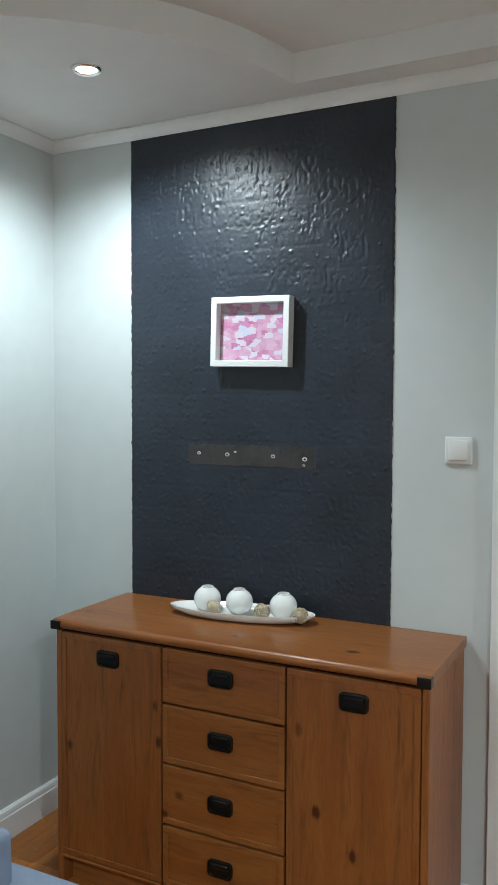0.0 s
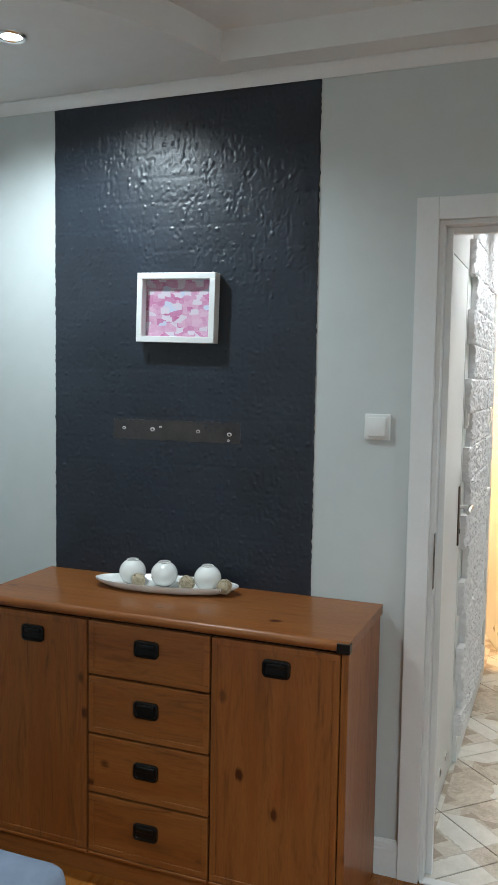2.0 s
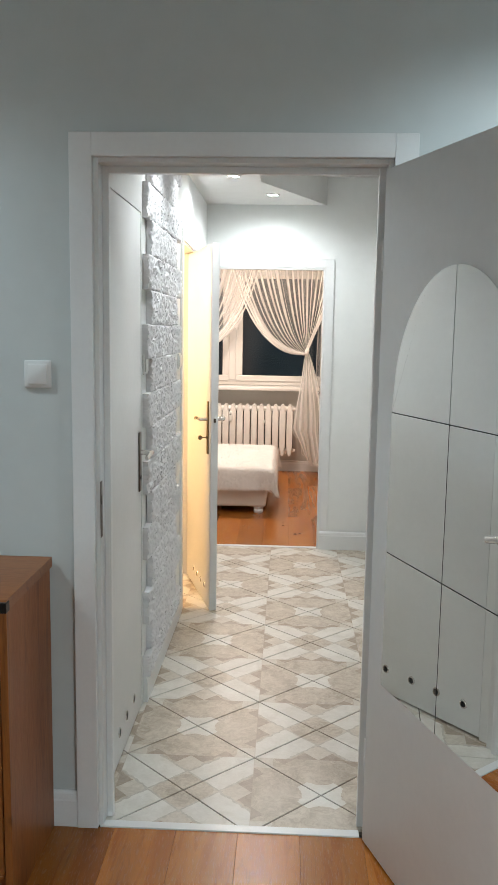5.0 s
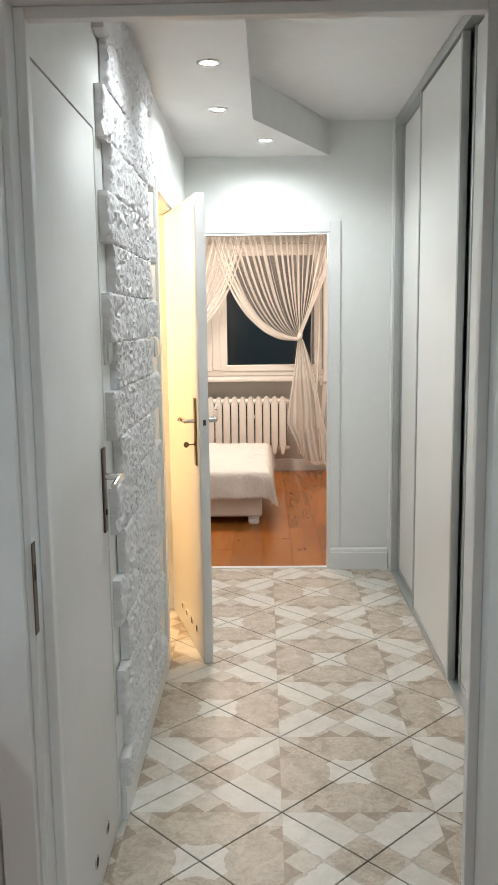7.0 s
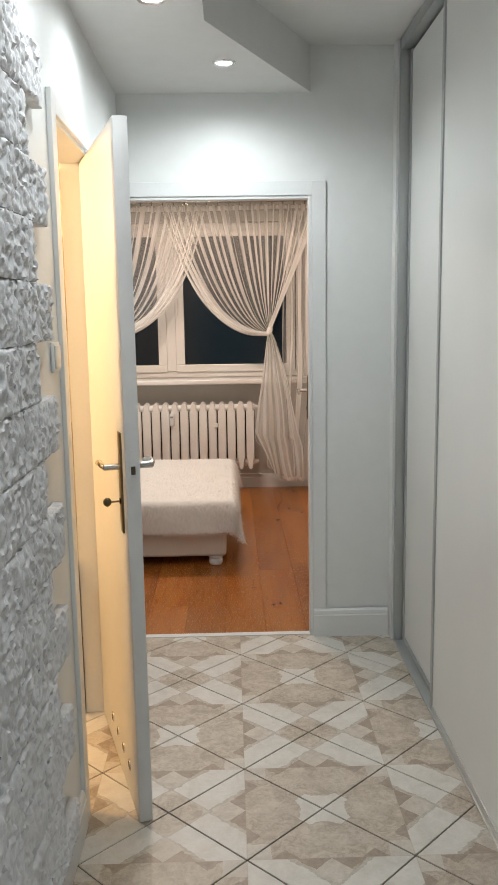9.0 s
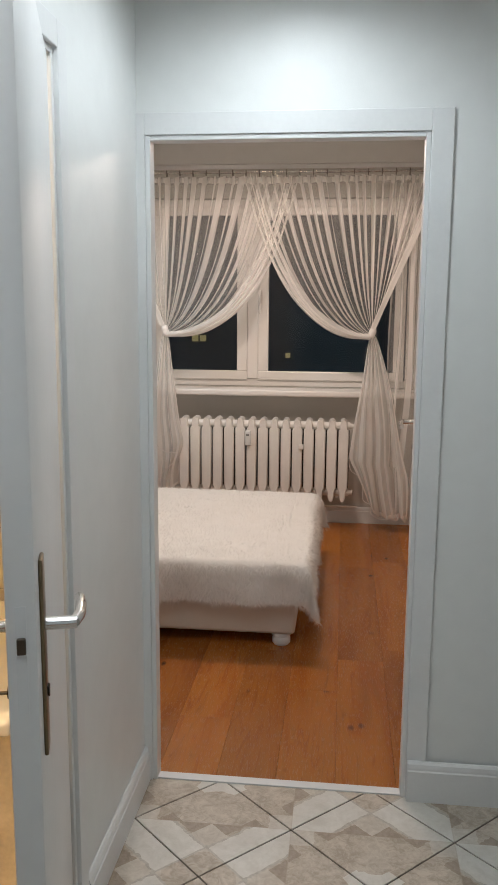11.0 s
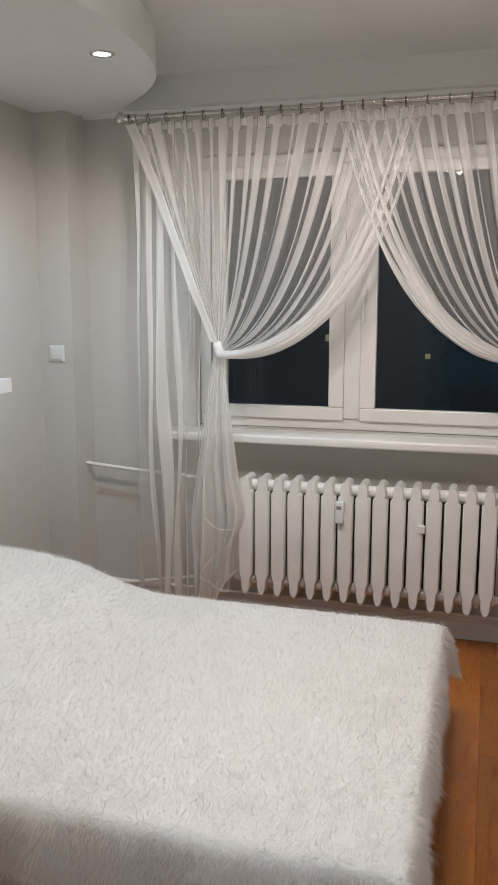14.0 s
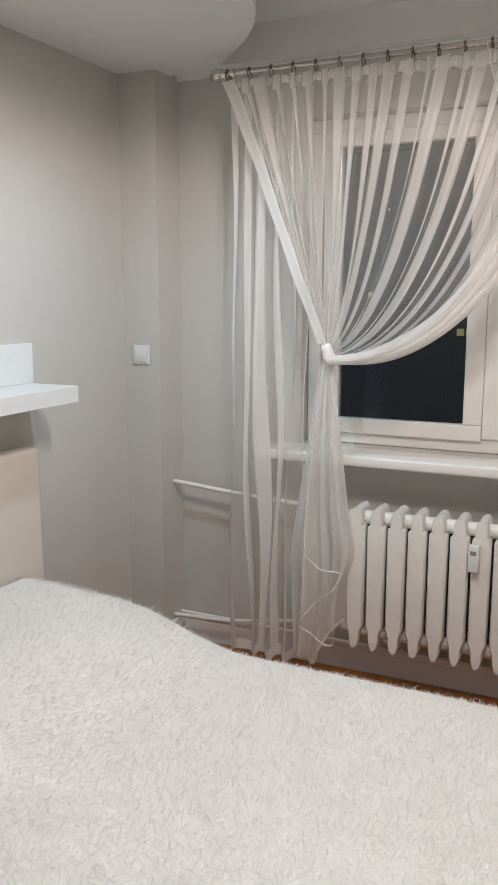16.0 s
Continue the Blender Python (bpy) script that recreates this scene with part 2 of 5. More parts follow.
def painting(name):
    """Pink brush patches."""
    n = Nodes(name)
    v = n.add("ShaderNodeTexVoronoi", distance="CHEBYCHEV")
    warp = n.add("ShaderNodeTexNoise")
    n.put(warp.inputs["Vector"], n.pos)
    warp.inputs["Scale"].default_value = 30
    n.put(v.inputs["Vector"], n.scaled(n.plus(n.pos, n.scaled(warp.outputs["Color"], (0.010, 0.0, 0.008))), (0.8, 0.0, 1.35)))
    v.inputs["Scale"].default_value = 46
    sep = n.add("ShaderNodeSeparateColor")
    n.put(sep.inputs[0], v.outputs["Color"])
    soft = n.noise(n.pos, 40, 3)
    k = n.math("ADD", n.math("MULTIPLY", sep.outputs[0], 0.55), n.math("MULTIPLY", soft, 0.5))
    col = n.mix(n.ramp(k, 0.15, 0.75), (0.42, 0.09, 0.24), (0.58, 0.36, 0.48))
    col = n.mix(n.math("GREATER_THAN", sep.outputs[1], 0.72), col, (0.56, 0.50, 0.57))
    col = n.mix(n.math("GREATER_THAN", sep.outputs[2], 0.90), col, (0.46, 0.50, 0.62))
    n.set(Base_Color=col, Roughness=0.5)
    return n.m


def pane_glass(name, ior=1.45):
    """Clear glass: what is not mirrored passes straight through."""
    n = Nodes(name)
    fres = n.add("ShaderNodeFresnel")
    fres.inputs["IOR"].default_value = ior
    clear = n.add("ShaderNodeBsdfTransparent")
    n.put(clear.inputs[0], (0.90, 0.94, 0.95))
    gloss = n.add("ShaderNodeBsdfGlossy")
    gloss.inputs["Roughness"].default_value = 0.0
    fin = n.add("ShaderNodeMixShader")
    n.t.links.new(fres.outputs[0], fin.inputs[0])
    n.t.links.new(clear.outputs[0], fin.inputs[1])
    n.t.links.new(gloss.outputs[0], fin.inputs[2])
    n.t.links.new(fin.outputs[0], n.out.inputs[0])
    return n.m


WALL_ROOM = paint("pale_sage_wall_paint", (0.55, 0.59, 0.588))
WALL_HALL = paint("white_wall_paint", (0.76, 0.775, 0.765), 0.45)
WALL_BED = paint("greige_wall_paint", (0.56, 0.545, 0.51))
CEIL = paint("ceiling_white", (0.72, 0.72, 0.71), 0.7)
TRIM = surface("white_gloss_trim", (0.74, 0.75, 0.75), 0.32, var=0.05, relief=0.06)
DOORWHITE = surface("white_painted_door", (0.75, 0.755, 0.75), 0.46, var=0.05, relief=0.10, grain=40)
SLATE = surface("dark_slate_wall_paint", (0.0175, 0.0245, 0.0365), 0.37, var=0.35, scale=6, grain=130, relief=0.28, dist=0.0015)
STONE = surface("white_painted_plaster_stone", (0.72, 0.72, 0.735), 0.7, var=0.05, scale=12, grain=120, relief=0.5, dist=0.002)
PINE = wood("honey_pine_veneer", (0.070, 0.015, 0.004), (0.24, 0.074, 0.017), (0.39, 0.148, 0.038), "z", 0.40, 1.7, 0.14, 0.10, 0.85, 0.85)
PINE_X = wood("honey_pine_veneer_flat", (0.075, 0.016, 0.004), (0.25, 0.079, 0.018), (0.41, 0.158, 0.042), "x", 0.33, 1.7, 0.12, 0.14, 0.9, 0.80)
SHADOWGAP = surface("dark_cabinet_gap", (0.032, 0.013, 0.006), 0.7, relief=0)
BLACKMETAL = surface("black_iron_pull", (0.012, 0.011, 0.010), 0.35, 0.6, relief=0.1)
LAMINATE = wood("amber_oak_laminate", (0.075, 0.017, 0.004), (0.32, 0.098, 0.016), (0.58, 0.225, 0.046), "y", 0.26, 1.25, 0.45, 0.15, 0.9, 0.62)
TILE = tile_print("printed_stone_floor_tile")
GROUT = surface("dark_grout", (0.10, 0.085, 0.07), 0.8)
CHROME = surface("brushed_chrome", (0.72, 0.71, 0.69), 0.22, 1.0, var=0.1, relief=0.03)
ANTIQUE = surface("dark_bronze_plate", (0.13, 0.105, 0.08), 0.32, 0.85, var=0.25, relief=0.05)
BRASS = surface("aged_brass_plate", (0.26, 0.20, 0.12), 0.3, 1.0, var=0.25, relief=0.05)
ALU = surface("grey_aluminium_profile", (0.50, 0.52, 0.52), 0.38, 0.7, var=0.08, relief=0.03)
WARDROBE = surface("pale_matt_sliding_panel", (0.74, 0.745, 0.725), 0.33, var=0.03, relief=0.04)
DARK = surface("black_gap", (0.01, 0.01, 0.01), 0.6, relief=0)
MIRROR = surface("mirror_silver", (0.86, 0.87, 0.86), 0.02, 1.0, var=0.0, relief=0)
MIRROR.node_tree.nodes["Principled BSDF"].inputs["Roughness"].default_value = 0.0
for link in list(MIRROR.node_tree.links):
    if link.to_socket.name == "Roughness":
        MIRROR.node_tree.links.remove(link)
PLASTIC = surface("white_switch_plastic", (0.72, 0.73, 0.72), 0.3, var=0.03, relief=0)
CERAMIC = surface("white_glazed_ceramic", (0.82, 0.82, 0.80), 0.18, var=0.04, relief=0.02, coat=0.4)
RATTAN = surface("pale_woven_rattan", (0.52, 0.43, 0.30), 0.75, var=0.3, scale=30, grain=200, relief=0.6)
FILM = surface("brown_stained_patch", (0.046, 0.040, 0.039), 0.42, var=0.5, scale=14, relief=0.3)
PLASTER = surface("chipped_plaster", (0.55, 0.53, 0.50), 0.8)
SOFA = surface("blue_grey_fabric", (0.22, 0.27, 0.36), 0.9, var=0.15, scale=20, grain=500, relief=0.5)
RADIATOR = surface("cream_white_radiator_enamel", (0.80, 0.775, 0.735), 0.35, var=0.06, scale=9, grain=60, relief=0.12)
FUR = surface("white_shaggy_fur", (0.88, 0.865, 0.84), 0.85, var=0.06, scale=10, grain=160, relief=0.5)
STRAND = fur("white_fur_strand")
UPHOLSTERY = surface("cream_leatherette", (0.68, 0.63, 0.56), 0.45, var=0.06, grain=160, relief=0.3)
SHEER = sheer("striped_white_organza", 0.19, 0.70, 0.23)
SHEER_HEM = sheer("doubled_white_organza", 0.80, 0.10, 0.30)
SHEER_TAIL = sheer("gathered_white_organza", 0.68, 0.25, 0.26)
STEEL = surface("brushed_steel_rod", (0.66, 0.64, 0.61), 0.2, 1.0, var=0.2, relief=0.03)
DULL = surface("dull_dark_steel_ring", (0.22, 0.20, 0.18), 0.35, 1.0, var=0.2, relief=0.03)
SATIN = surface("white_satin_band", (0.82, 0.80, 0.78), 0.5, var=0.05, relief=0.1)
PVC = surface("white_window_plastic", (0.78, 0.76, 0.73), 0.3, var=0.03, relief=0)
GLASS = pane_glass("window_glass")
NIGHT = surface("dark_facade", (0.16, 0.18, 0.20), 0.9, relief=0)
BATHTILE = surface("beige_bath_tile", (0.70, 0.62, 0.48), 0.25, var=0.25, scale=7, relief=0.03)
BATHTILE_B = surface("tan_bath_tile", (0.52, 0.43, 0.30), 0.25, var=0.3, scale=9, relief=0.03)
BULB_COOL = glow("lit_cool_bulb", (0.94, 0.98, 1.0), 28.0)
TUBE_WARM = glow("lit_warm_tube", (1.0, 0.86, 0.66), 13.0)
LIT_WINDOW = glow("far_lit_window", (1.0, 0.70, 0.14), 0.19)
# near-black colour that carries the shade of the radiator gaps
GAP_SHADE = surface("painted_gap_shade", (0.045, 0.036, 0.030), 0.85, var=0.4, scale=20, relief=0.2)
CRYSTAL = surface("clear_bead", (0.9, 0.9, 0.88), 0.1, relief=0)

# ---- building helpers ----


def box(bm, x0, y0, z0, x1, y1, z1, bevel=0.0, seg=2):
    vs = [bm.verts.new(p) for p in ((x0, y0, z0), (x1, y0, z0), (x1, y1, z0), (x0, y1, z0), (x0, y0, z1), (x1, y0, z1), (x1, y1, z1), (x0, y1, z1))]
    fs = [bm.faces.new([vs[i] for i in q]) for q in ((3, 2, 1, 0), (4, 5, 6, 7), (0, 1, 5, 4), (1, 2, 6, 5), (2, 3, 7, 6), (3, 0, 4, 7))]
    if bevel:
        bmesh.ops.bevel(bm, geom=list({e for f in fs for e in f.edges}), offset=bevel, segments=seg, affect="EDGES", profile=0.5)
    return bm


def rod(bm, p0, p1, r0, r1=None, seg=14):
    p0, p1 = Vector(p0), Vector(p1)
    d = p1 - p0
    m = Matrix.Translation((p0 + p1) / 2) @ d.to_track_quat("Z", "Y").to_matrix().to_4x4()
    bmesh.ops.create_cone(bm, cap_ends=True, segments=seg, radius1=r0, radius2=r0 if r1 is None else r1, depth=d.length, matrix=m)
    return bm


def lathe(bm, profile, at=(0, 0, 0), seg=28, turn=None, squash=(1, 1)):
    """Turn (radius, height) pairs about z."""
    m = Matrix.Translation(at) @ (turn or Matrix())
    rings = []
    for r, h in profile:
        rings.append([bm.verts.new(m @ Vector((max(r, 1e-4) * math.cos(a) * squash[0], max(r, 1e-4) * math.sin(a) * squash[1], h))) for a in [2 * math.pi * i / seg for i in range(seg)]])
    for a, b in zip(rings, rings[1:]):
        for i in range(seg):
            bm.faces.new((a[i], a[(i + 1) % seg], b[(i + 1) % seg], b[i]))
    return bm


def prism(bm, poly, z0, z1):
    lo = [bm.verts.new((x, y, z0)) for x, y in poly]
    hi = [bm.verts.new((x, y, z1)) for x, y in poly]
    bm.faces.new(lo[::-1])
    bm.faces.new(hi)
    for i in range(len(poly)):
        j = (i + 1) % len(poly)
        bm.faces.new((lo[i], lo[j], hi[j], hi[i]))
    return bm


def sweep(bm, pts, r, seg=10):
    """A round bar along points."""
    pts = [Vector(p) for p in pts]
    rings = []
    for i, p in enumerate(pts):
        d = (pts[min(i + 1, len(pts) - 1)] - pts[max(i - 1, 0)]).normalized()
        q = d.to_track_quat("Z", "Y")
        rings.append([bm.verts.new(p + q @ Vector((r * math.cos(2 * math.pi * k / seg), r * math.sin(2 * math.pi * k / seg), 0))) for k in range(seg)])
    for a, b in zip(rings, rings[1:]):
        for k in range(seg):
            bm.faces.new((a[k], a[(k + 1) % seg], b[(k + 1) % seg], b[k]))
    bm.faces.new(rings[0][::-1])
    bm.faces.new(rings[-1])
    return bm


def B():
    return bmesh.new()


def part(name, bm, material, parent=None, label="", smooth=0.0):
    """Link a bmesh as one mesh object, under its thing if one is given."""
    bmesh.ops.recalc_face_normals(bm, faces=bm.faces)
    me = bpy.data.meshes.new(name)
    bm.to_mesh(me)
    bm.free()
    me.materials.append(material)
    if smooth:
        me.shade_smooth()
        me.set_sharp_from_angle(angle=radians(smooth))
    ob = new(name, me)
    ob.parent = parent
    if label:
        ob["label"] = label
    return ob


def thing(name, label, category, group="", kind="", at=None):
    ob = new(name)
    ob.empty_display_size = 0.1
    if at:
        ob.matrix_basis = at
    return tagged(ob, label, category, group, kind)


def struct(name, bm, material, label, category, smooth=0.0):
    return tagged(part(name, bm, material, None, "", smooth), label, category, "", "structure")


def holed(bm, along, a0, a1, d0, d1, z0, z1, holes):
    """A wall along x or y from a0 to a1, thick from d0 to d1, with holes (start, end, bottom, top)."""
    put = (lambda p, q, r, s: box(bm, p, d0, r, q, d1, s)) if along == "x" else (lambda p, q, r, s: box(bm, d0, p, r, d1, q, s))
    at = a0
    for h0, h1, lo, hi in sorted(holes):
        put(at, h0, z0, z1)
        if lo > z0:
            put(h0, h1, z0, lo)
        put(h0, h1, hi, z1)
        at = h1
    put(at, a1, z0, z1)
    bmesh.ops.remove_doubles(bm, verts=bm.verts, dist=1e-5)
    return bm

# ---- structure ----
ROOM_L, ROOM_R, ROOM_BACK, WALL_Y = -1.49, 2.30, -1.80, 2.59
HALL_L, HALL_END, HALL_R = 0.185, 6.00, 1.368
BED_L, BED_R, BED_Y0, BED_Y1 = -1.33, 1.62, 6.13, 9.29
TOP = 2.75

DOOR_A = (0.194, 1.042, 0.0, 2.030)
struct("wall_room_door_side", holed(B(), "x", ROOM_L - 0.1, ROOM_R + 0.1, WALL_Y, WALL_Y + 0.055, 0, TOP, [DOOR_A]), WALL_ROOM, "pale sage painted wall with the doorway to the hall", "wall")
struct("wall_hall_entry", holed(B(), "x", ROOM_L - 0.1, ROOM_R + 0.1, WALL_Y + 0.055, WALL_Y + 0.11, 0, TOP, [DOOR_A]), WALL_HALL, "white painted wall round the hall side of the doorway", "wall")
struct("wall_room_west", box(B(), ROOM_L - 0.1, ROOM_BACK, 0, ROOM_L, WALL_Y, TOP), WALL_ROOM, "pale sage painted side wall of the living room", "wall")
struct("wall_room_east", box(B(), ROOM_R, ROOM_BACK, 0, ROOM_R + 0.1, WALL_Y, TOP), WALL_ROOM, "pale sage painted plain wall", "wall")
struct("wall_room_south", box(B(), ROOM_L - 0.1, ROOM_BACK - 0.1, 0, ROOM_R + 0.1, ROOM_BACK, TOP), WALL_ROOM, "pale sage painted back wall", "wall")

HY0 = WALL_Y + 0.11
DOOR_B = (2.750, 3.4195, 0.0, 1.993)
DOOR_C = (4.645, 5.31, 0.0, 2.02)
struct("wall_hall_west", holed(B(), "y", HY0, HALL_END, HALL_L - 0.05, HALL_L, 0, TOP, [DOOR_B, DOOR_C]), WALL_HALL, "white painted hall wall with two doorways", "wall")
struct("wall_bath_inner", holed(B(), "y", HY0, HALL_END, HALL_L - 0.11, HALL_L - 0.05, 0, TOP, [DOOR_B, DOOR_C]), BATHTILE, "beige tiled inner side of the bathroom wall", "wall")
DOOR_D = (0.208, 1.010, 0.0, 1.983)
struct("wall_hall_north", holed(B(), "x", HALL_L - 0.11, 2.1, HALL_END, HALL_END + 0.065, 0, TOP, [DOOR_D]), WALL_HALL, "white painted end wall with the bedroom doorway", "wall")
struct("wall_bed_south", holed(B(), "x", BED_L - 0.1, 2.1, HALL_END + 0.065, BED_Y0, 0, TOP, [(0.160, 1.012, 0.0, 1.99)]), WALL_BED, "greige painted bedroom wall round the doorway", "wall")
struct("wall_hall_east", box(B(), 2.0, HY0, 0, 2.1, HALL_END, TOP), WALL_HALL, "white wall behind the fitted wardrobe", "wall")
struct("wall_bed_west", box(B(), BED_L - 0.1, BED_Y0, 0, BED_L, BED_Y1 + 0.25, TOP), WALL_BED, "greige painted bedroom wall behind the headboard", "wall")
struct("wall_bed_east", box(B(), BED_R, BED_Y0, 0, BED_R + 0.1, BED_Y1 + 0.25, TOP), WALL_BED, "greige painted plain bedroom wall", "wall")
WIN = (-0.603, 1.262, 0.943, 2.218)
struct("wall_bed_north", holed(B(), "x", BED_L, BED_R, BED_Y1, BED_Y1 + 0.25, 0, TOP, [WIN]), WALL_BED, "greige painted window wall", "wall")
struct("wall_pipe_chase", box(B(), BED_L, 9.11, 0, -1.16, BED_Y1, TOP), WALL_BED, "greige boxed pipe chase in the corner", "wall")

# bathroom shell
BX0, BY0, BY1 = -1.55, 3.9, 6.00
struct("wall_bath_west", box(B(), BX0 - 0.1, BY0, 0, BX0, BY1, TOP), BATHTILE, "beige tiled bathroom wall", "wall")
struct("wall_bath_south", box(B(), BX0 - 0.1, BY0 - 0.1, 0, HALL_L - 0.11, BY0, TOP), BATHTILE, "beige tiled bathroom side wall", "wall")
struct("wall_bath_north", box(B(), BX0 - 0.1, BY1, 0, HALL_L - 0.11, BY1 + 0.065, TOP), BATHTILE_B, "beige tiled bathroom end wall", "wall")
struct("ceiling_bath", box(B(), BX0 - 0.1, BY0 - 0.1, 2.45, HALL_L - 0.11, BY1, 2.55), CEIL, "white bathroom ceiling", "ceiling")
struct("wall_closet", box(B(), -0.6, HY0, 0, -0.5, BY0 - 0.1, TOP), WALL_HALL, "white wall of the closed room", "wall")

# ceilings with dropped soffits
bm = B()
box(bm, ROOM_L, ROOM_BACK, 2.60, ROOM_R, WALL_Y, 2.70)
arc = [(ROOM_L + 1.045 * math.cos(a), WALL_Y + 1.02 * math.sin(a)) for a in [radians(-90 + 4.05 * i) for i in range(21)]]
arc = [p for p in arc if p[1] < 2.456]
prism(bm, [(ROOM_L, WALL_Y)] + arc + [(arc[-1][0] + 0.004, 2.456), (0.985, 2.456), (1.10, 2.05), (1.30, 1.55), (1.52, 0.9), (1.60, 0.2), (1.60, ROOM_BACK), (ROOM_R, ROOM_BACK), (ROOM_R, WALL_Y)], 2.51, 2.605)
prism(bm, [(ROOM_L, ROOM_BACK), (ROOM_L + 1.0, ROOM_BACK), (ROOM_L + 0.95, -0.9), (ROOM_L + 0.55, -0.2), (ROOM_L, 0.1)], 2.51, 2.605)
struct("ceiling_room", bm, CEIL, "white ceiling with a curved dropped soffit", "ceiling")

bm = B()
box(bm, HALL_L, HY0, 2.585, 2.0, HALL_END, 2.70)
prism(bm, [(HALL_L, HY0), (0.575, HY0), (0.585, 5.12), (1.005, HALL_END), (HALL_L, HALL_END)], 2.40, 2.590)
struct("ceiling_hall", bm, CEIL, "white hall ceiling with an angular dropped soffit", "ceiling")

bm = B()
box(bm, BED_L, BED_Y0, 2.56, BED_R, BED_Y1, 2.66)
ctrl = [(-1.33, 6.55), (-1.05, 6.65), (-0.80, 6.85), (-0.62, 7.12), (-0.52, 7.44), (-0.456, 7.755), (-0.43, 8.10), (-0.455, 8.42), (-0.53, 8.68), (-0.65, 8.88), (-0.77, 9.02), (-0.88, 9.14), (-0.98, 9.22)]


def spline(pts, k=6):
    out = []
    for i in range(len(pts) - 1):
        p = [Vector((*pts[min(max(j, 0), len(pts) - 1)], 0)) for j in (i - 1, i, i + 1, i + 2)]
        for s in range(k):
            t = s / k
            out.append(tuple((0.5 * (2 * p[1] + (p[2] - p[0]) * t + (2 * p[0] - 5 * p[1] + 4 * p[2] - p[3]) * t * t + (3 * p[1] - p[0] - 3 * p[2] + p[3]) * t ** 3))[:2]))
    return out + [pts[-1]]


prism(bm, spline(ctrl) + [(-0.98, 9.222), (BED_L, 9.222)], 2.41, 2.565)
box(bm, BED_L, 9.222, 2.425, BED_R, BED_Y1, 2.566)
struct("ceiling_bed", bm, CEIL, "white bedroom ceiling with a curved dropped corner and a beam", "ceiling")


def cove(bm, along, a0, a1, wall, side, z, size):
    """A concave moulding under a ceiling."""
    prof = [(0, 0), (0, -size), (0.12, -size), (0.2, -size * 0.8), (0.45, -size * 0.42), (0.8, -size * 0.2), (1, -size * 0.12), (1, 0)]
    ends = []
    for a in (a0, a1):
        ring = []
        for d, h in prof:
            off = wall + side * d * size
            ring.append(bm.verts.new((a, off, z + h) if along == "x" else (off, a, z + h)))
        ends.append(ring)
    n = len(prof)
    for i in range(n):
        j = (i + 1) % n
        bm.faces.new((ends[0][i], ends[0][j], ends[1][j], ends[1][i]))
    bm.faces.new(ends[0])
    bm.faces.new(ends[1][::-1])
    return bm


struct("trim_cove_room_north", cove(B(), "x", ROOM_L, ROOM_R, WALL_Y - 0.001, -1, 2.509, 0.037), TRIM, "white cove moulding along the ceiling", "moulding", 40)
struct("trim_cove_room_west", cove(B(), "y", ROOM_BACK, WALL_Y, ROOM_L + 0.001, 1, 2.509, 0.037), TRIM, "white cove moulding along the ceiling", "moulding", 40)
struct("trim_cove_bed", cove(B(), "x", -1.16, BED_R, BED_Y1 - 0.001, -1, 2.424, 0.022), TRIM, "thin white moulding over the curtain rod", "moulding", 40)


def skirting(name, along, a0, a1, wall, side, h=0.115, label="white profiled baseboard"):
    prof = [(0, 0), (0.016, 0), (0.016, h - 0.03), (0.013, h - 0.026), (0.013, h - 0.02), (0.011, h - 0.008), (0.005, h), (0, h)]
    bm = B()
    ends = []
    for a in (a0, a1):
        ends.append([bm.verts.new((a, wall + side * d, z) if along == "x" else (wall + side * d, a, z)) for d, z in prof])
    n = len(prof)
    for i in range(n):
        j = (i + 1) % n
        bm.faces.new((ends[0][i], ends[0][j], ends[1][j], ends[1][i]))
    bm.faces.new(ends[0])
    bm.faces.new(ends[1][::-1])
    return struct(name, bm, TRIM, label, "baseboard")


skirting("baseboard_room_north", "x", ROOM_L, 0.130, WALL_Y - 0.001, -1)
skirting("baseboard_room_west", "y", ROOM_BACK, WALL_Y - 0.017, ROOM_L + 0.001, 1)
skirting("baseboard_room_east", "x", 1.115, ROOM_R, WALL_Y - 0.001, -1)
skirting("baseboard_hall_stone", "y", 3.456, 4.588, HALL_L + 0.001, 1)
skirting("baseboard_hall_far", "y", 5.372, HALL_END - 0.001, HALL_L + 0.001, 1)
skirting("baseboard_hall_north", "x", 1.012, 1.352, HALL_END - 0.011, -1, 0.13)
skirting("baseboard_bed_north", "x", -1.16, BED_R, BED_Y1 - 0.001, -1)
skirting("baseboard_bed_chase", "x", BED_L, -1.16, 9.109, -1)
skirting("baseboard_bed_chase_side", "y", 9.11, BED_Y1 - 0.018, -1.159, 1)
skirting("baseboard_bed_west", "y", 8.52, 9.09, BED_L + 0.001, 1)
skirting("baseboard_bed_east", "y", BED_Y0, BED_Y1 - 0.018, BED_R - 0.001, -1)

# subfloors; boards and tiles lie on them
floor_room = struct("floor_room", box(B(), ROOM_L - 0.1, ROOM_BACK - 0.1, -0.12, ROOM_R + 0.1, WALL_Y + 0.008, -0.008), SHADOWGAP, "amber oak laminate floor of the living room", "floor")
floor_hall = struct("floor_hall", box(B(), BX0 - 0.1, WALL_Y + 0.008, -0.12, 2.1, HALL_END + 0.02, -0.0035), GROUT, "stone-patterned ceramic tile floor laid diagonally", "floor")
floor_bed = struct("floor_bedroom", box(B(), BED_L - 0.1, HALL_END + 0.02, -0.12, BED_R + 0.1, BED_Y1 + 0.25, -0.008), SHADOWGAP, "amber oak laminate floor of the bedroom", "floor")
struct("trim_threshold_room", box(B(), 0.20, WALL_Y - 0.012, -0.004, 1.01, WALL_Y + 0.022, 0.004, 0.0015), TRIM, "pale metal threshold strip", "threshold")
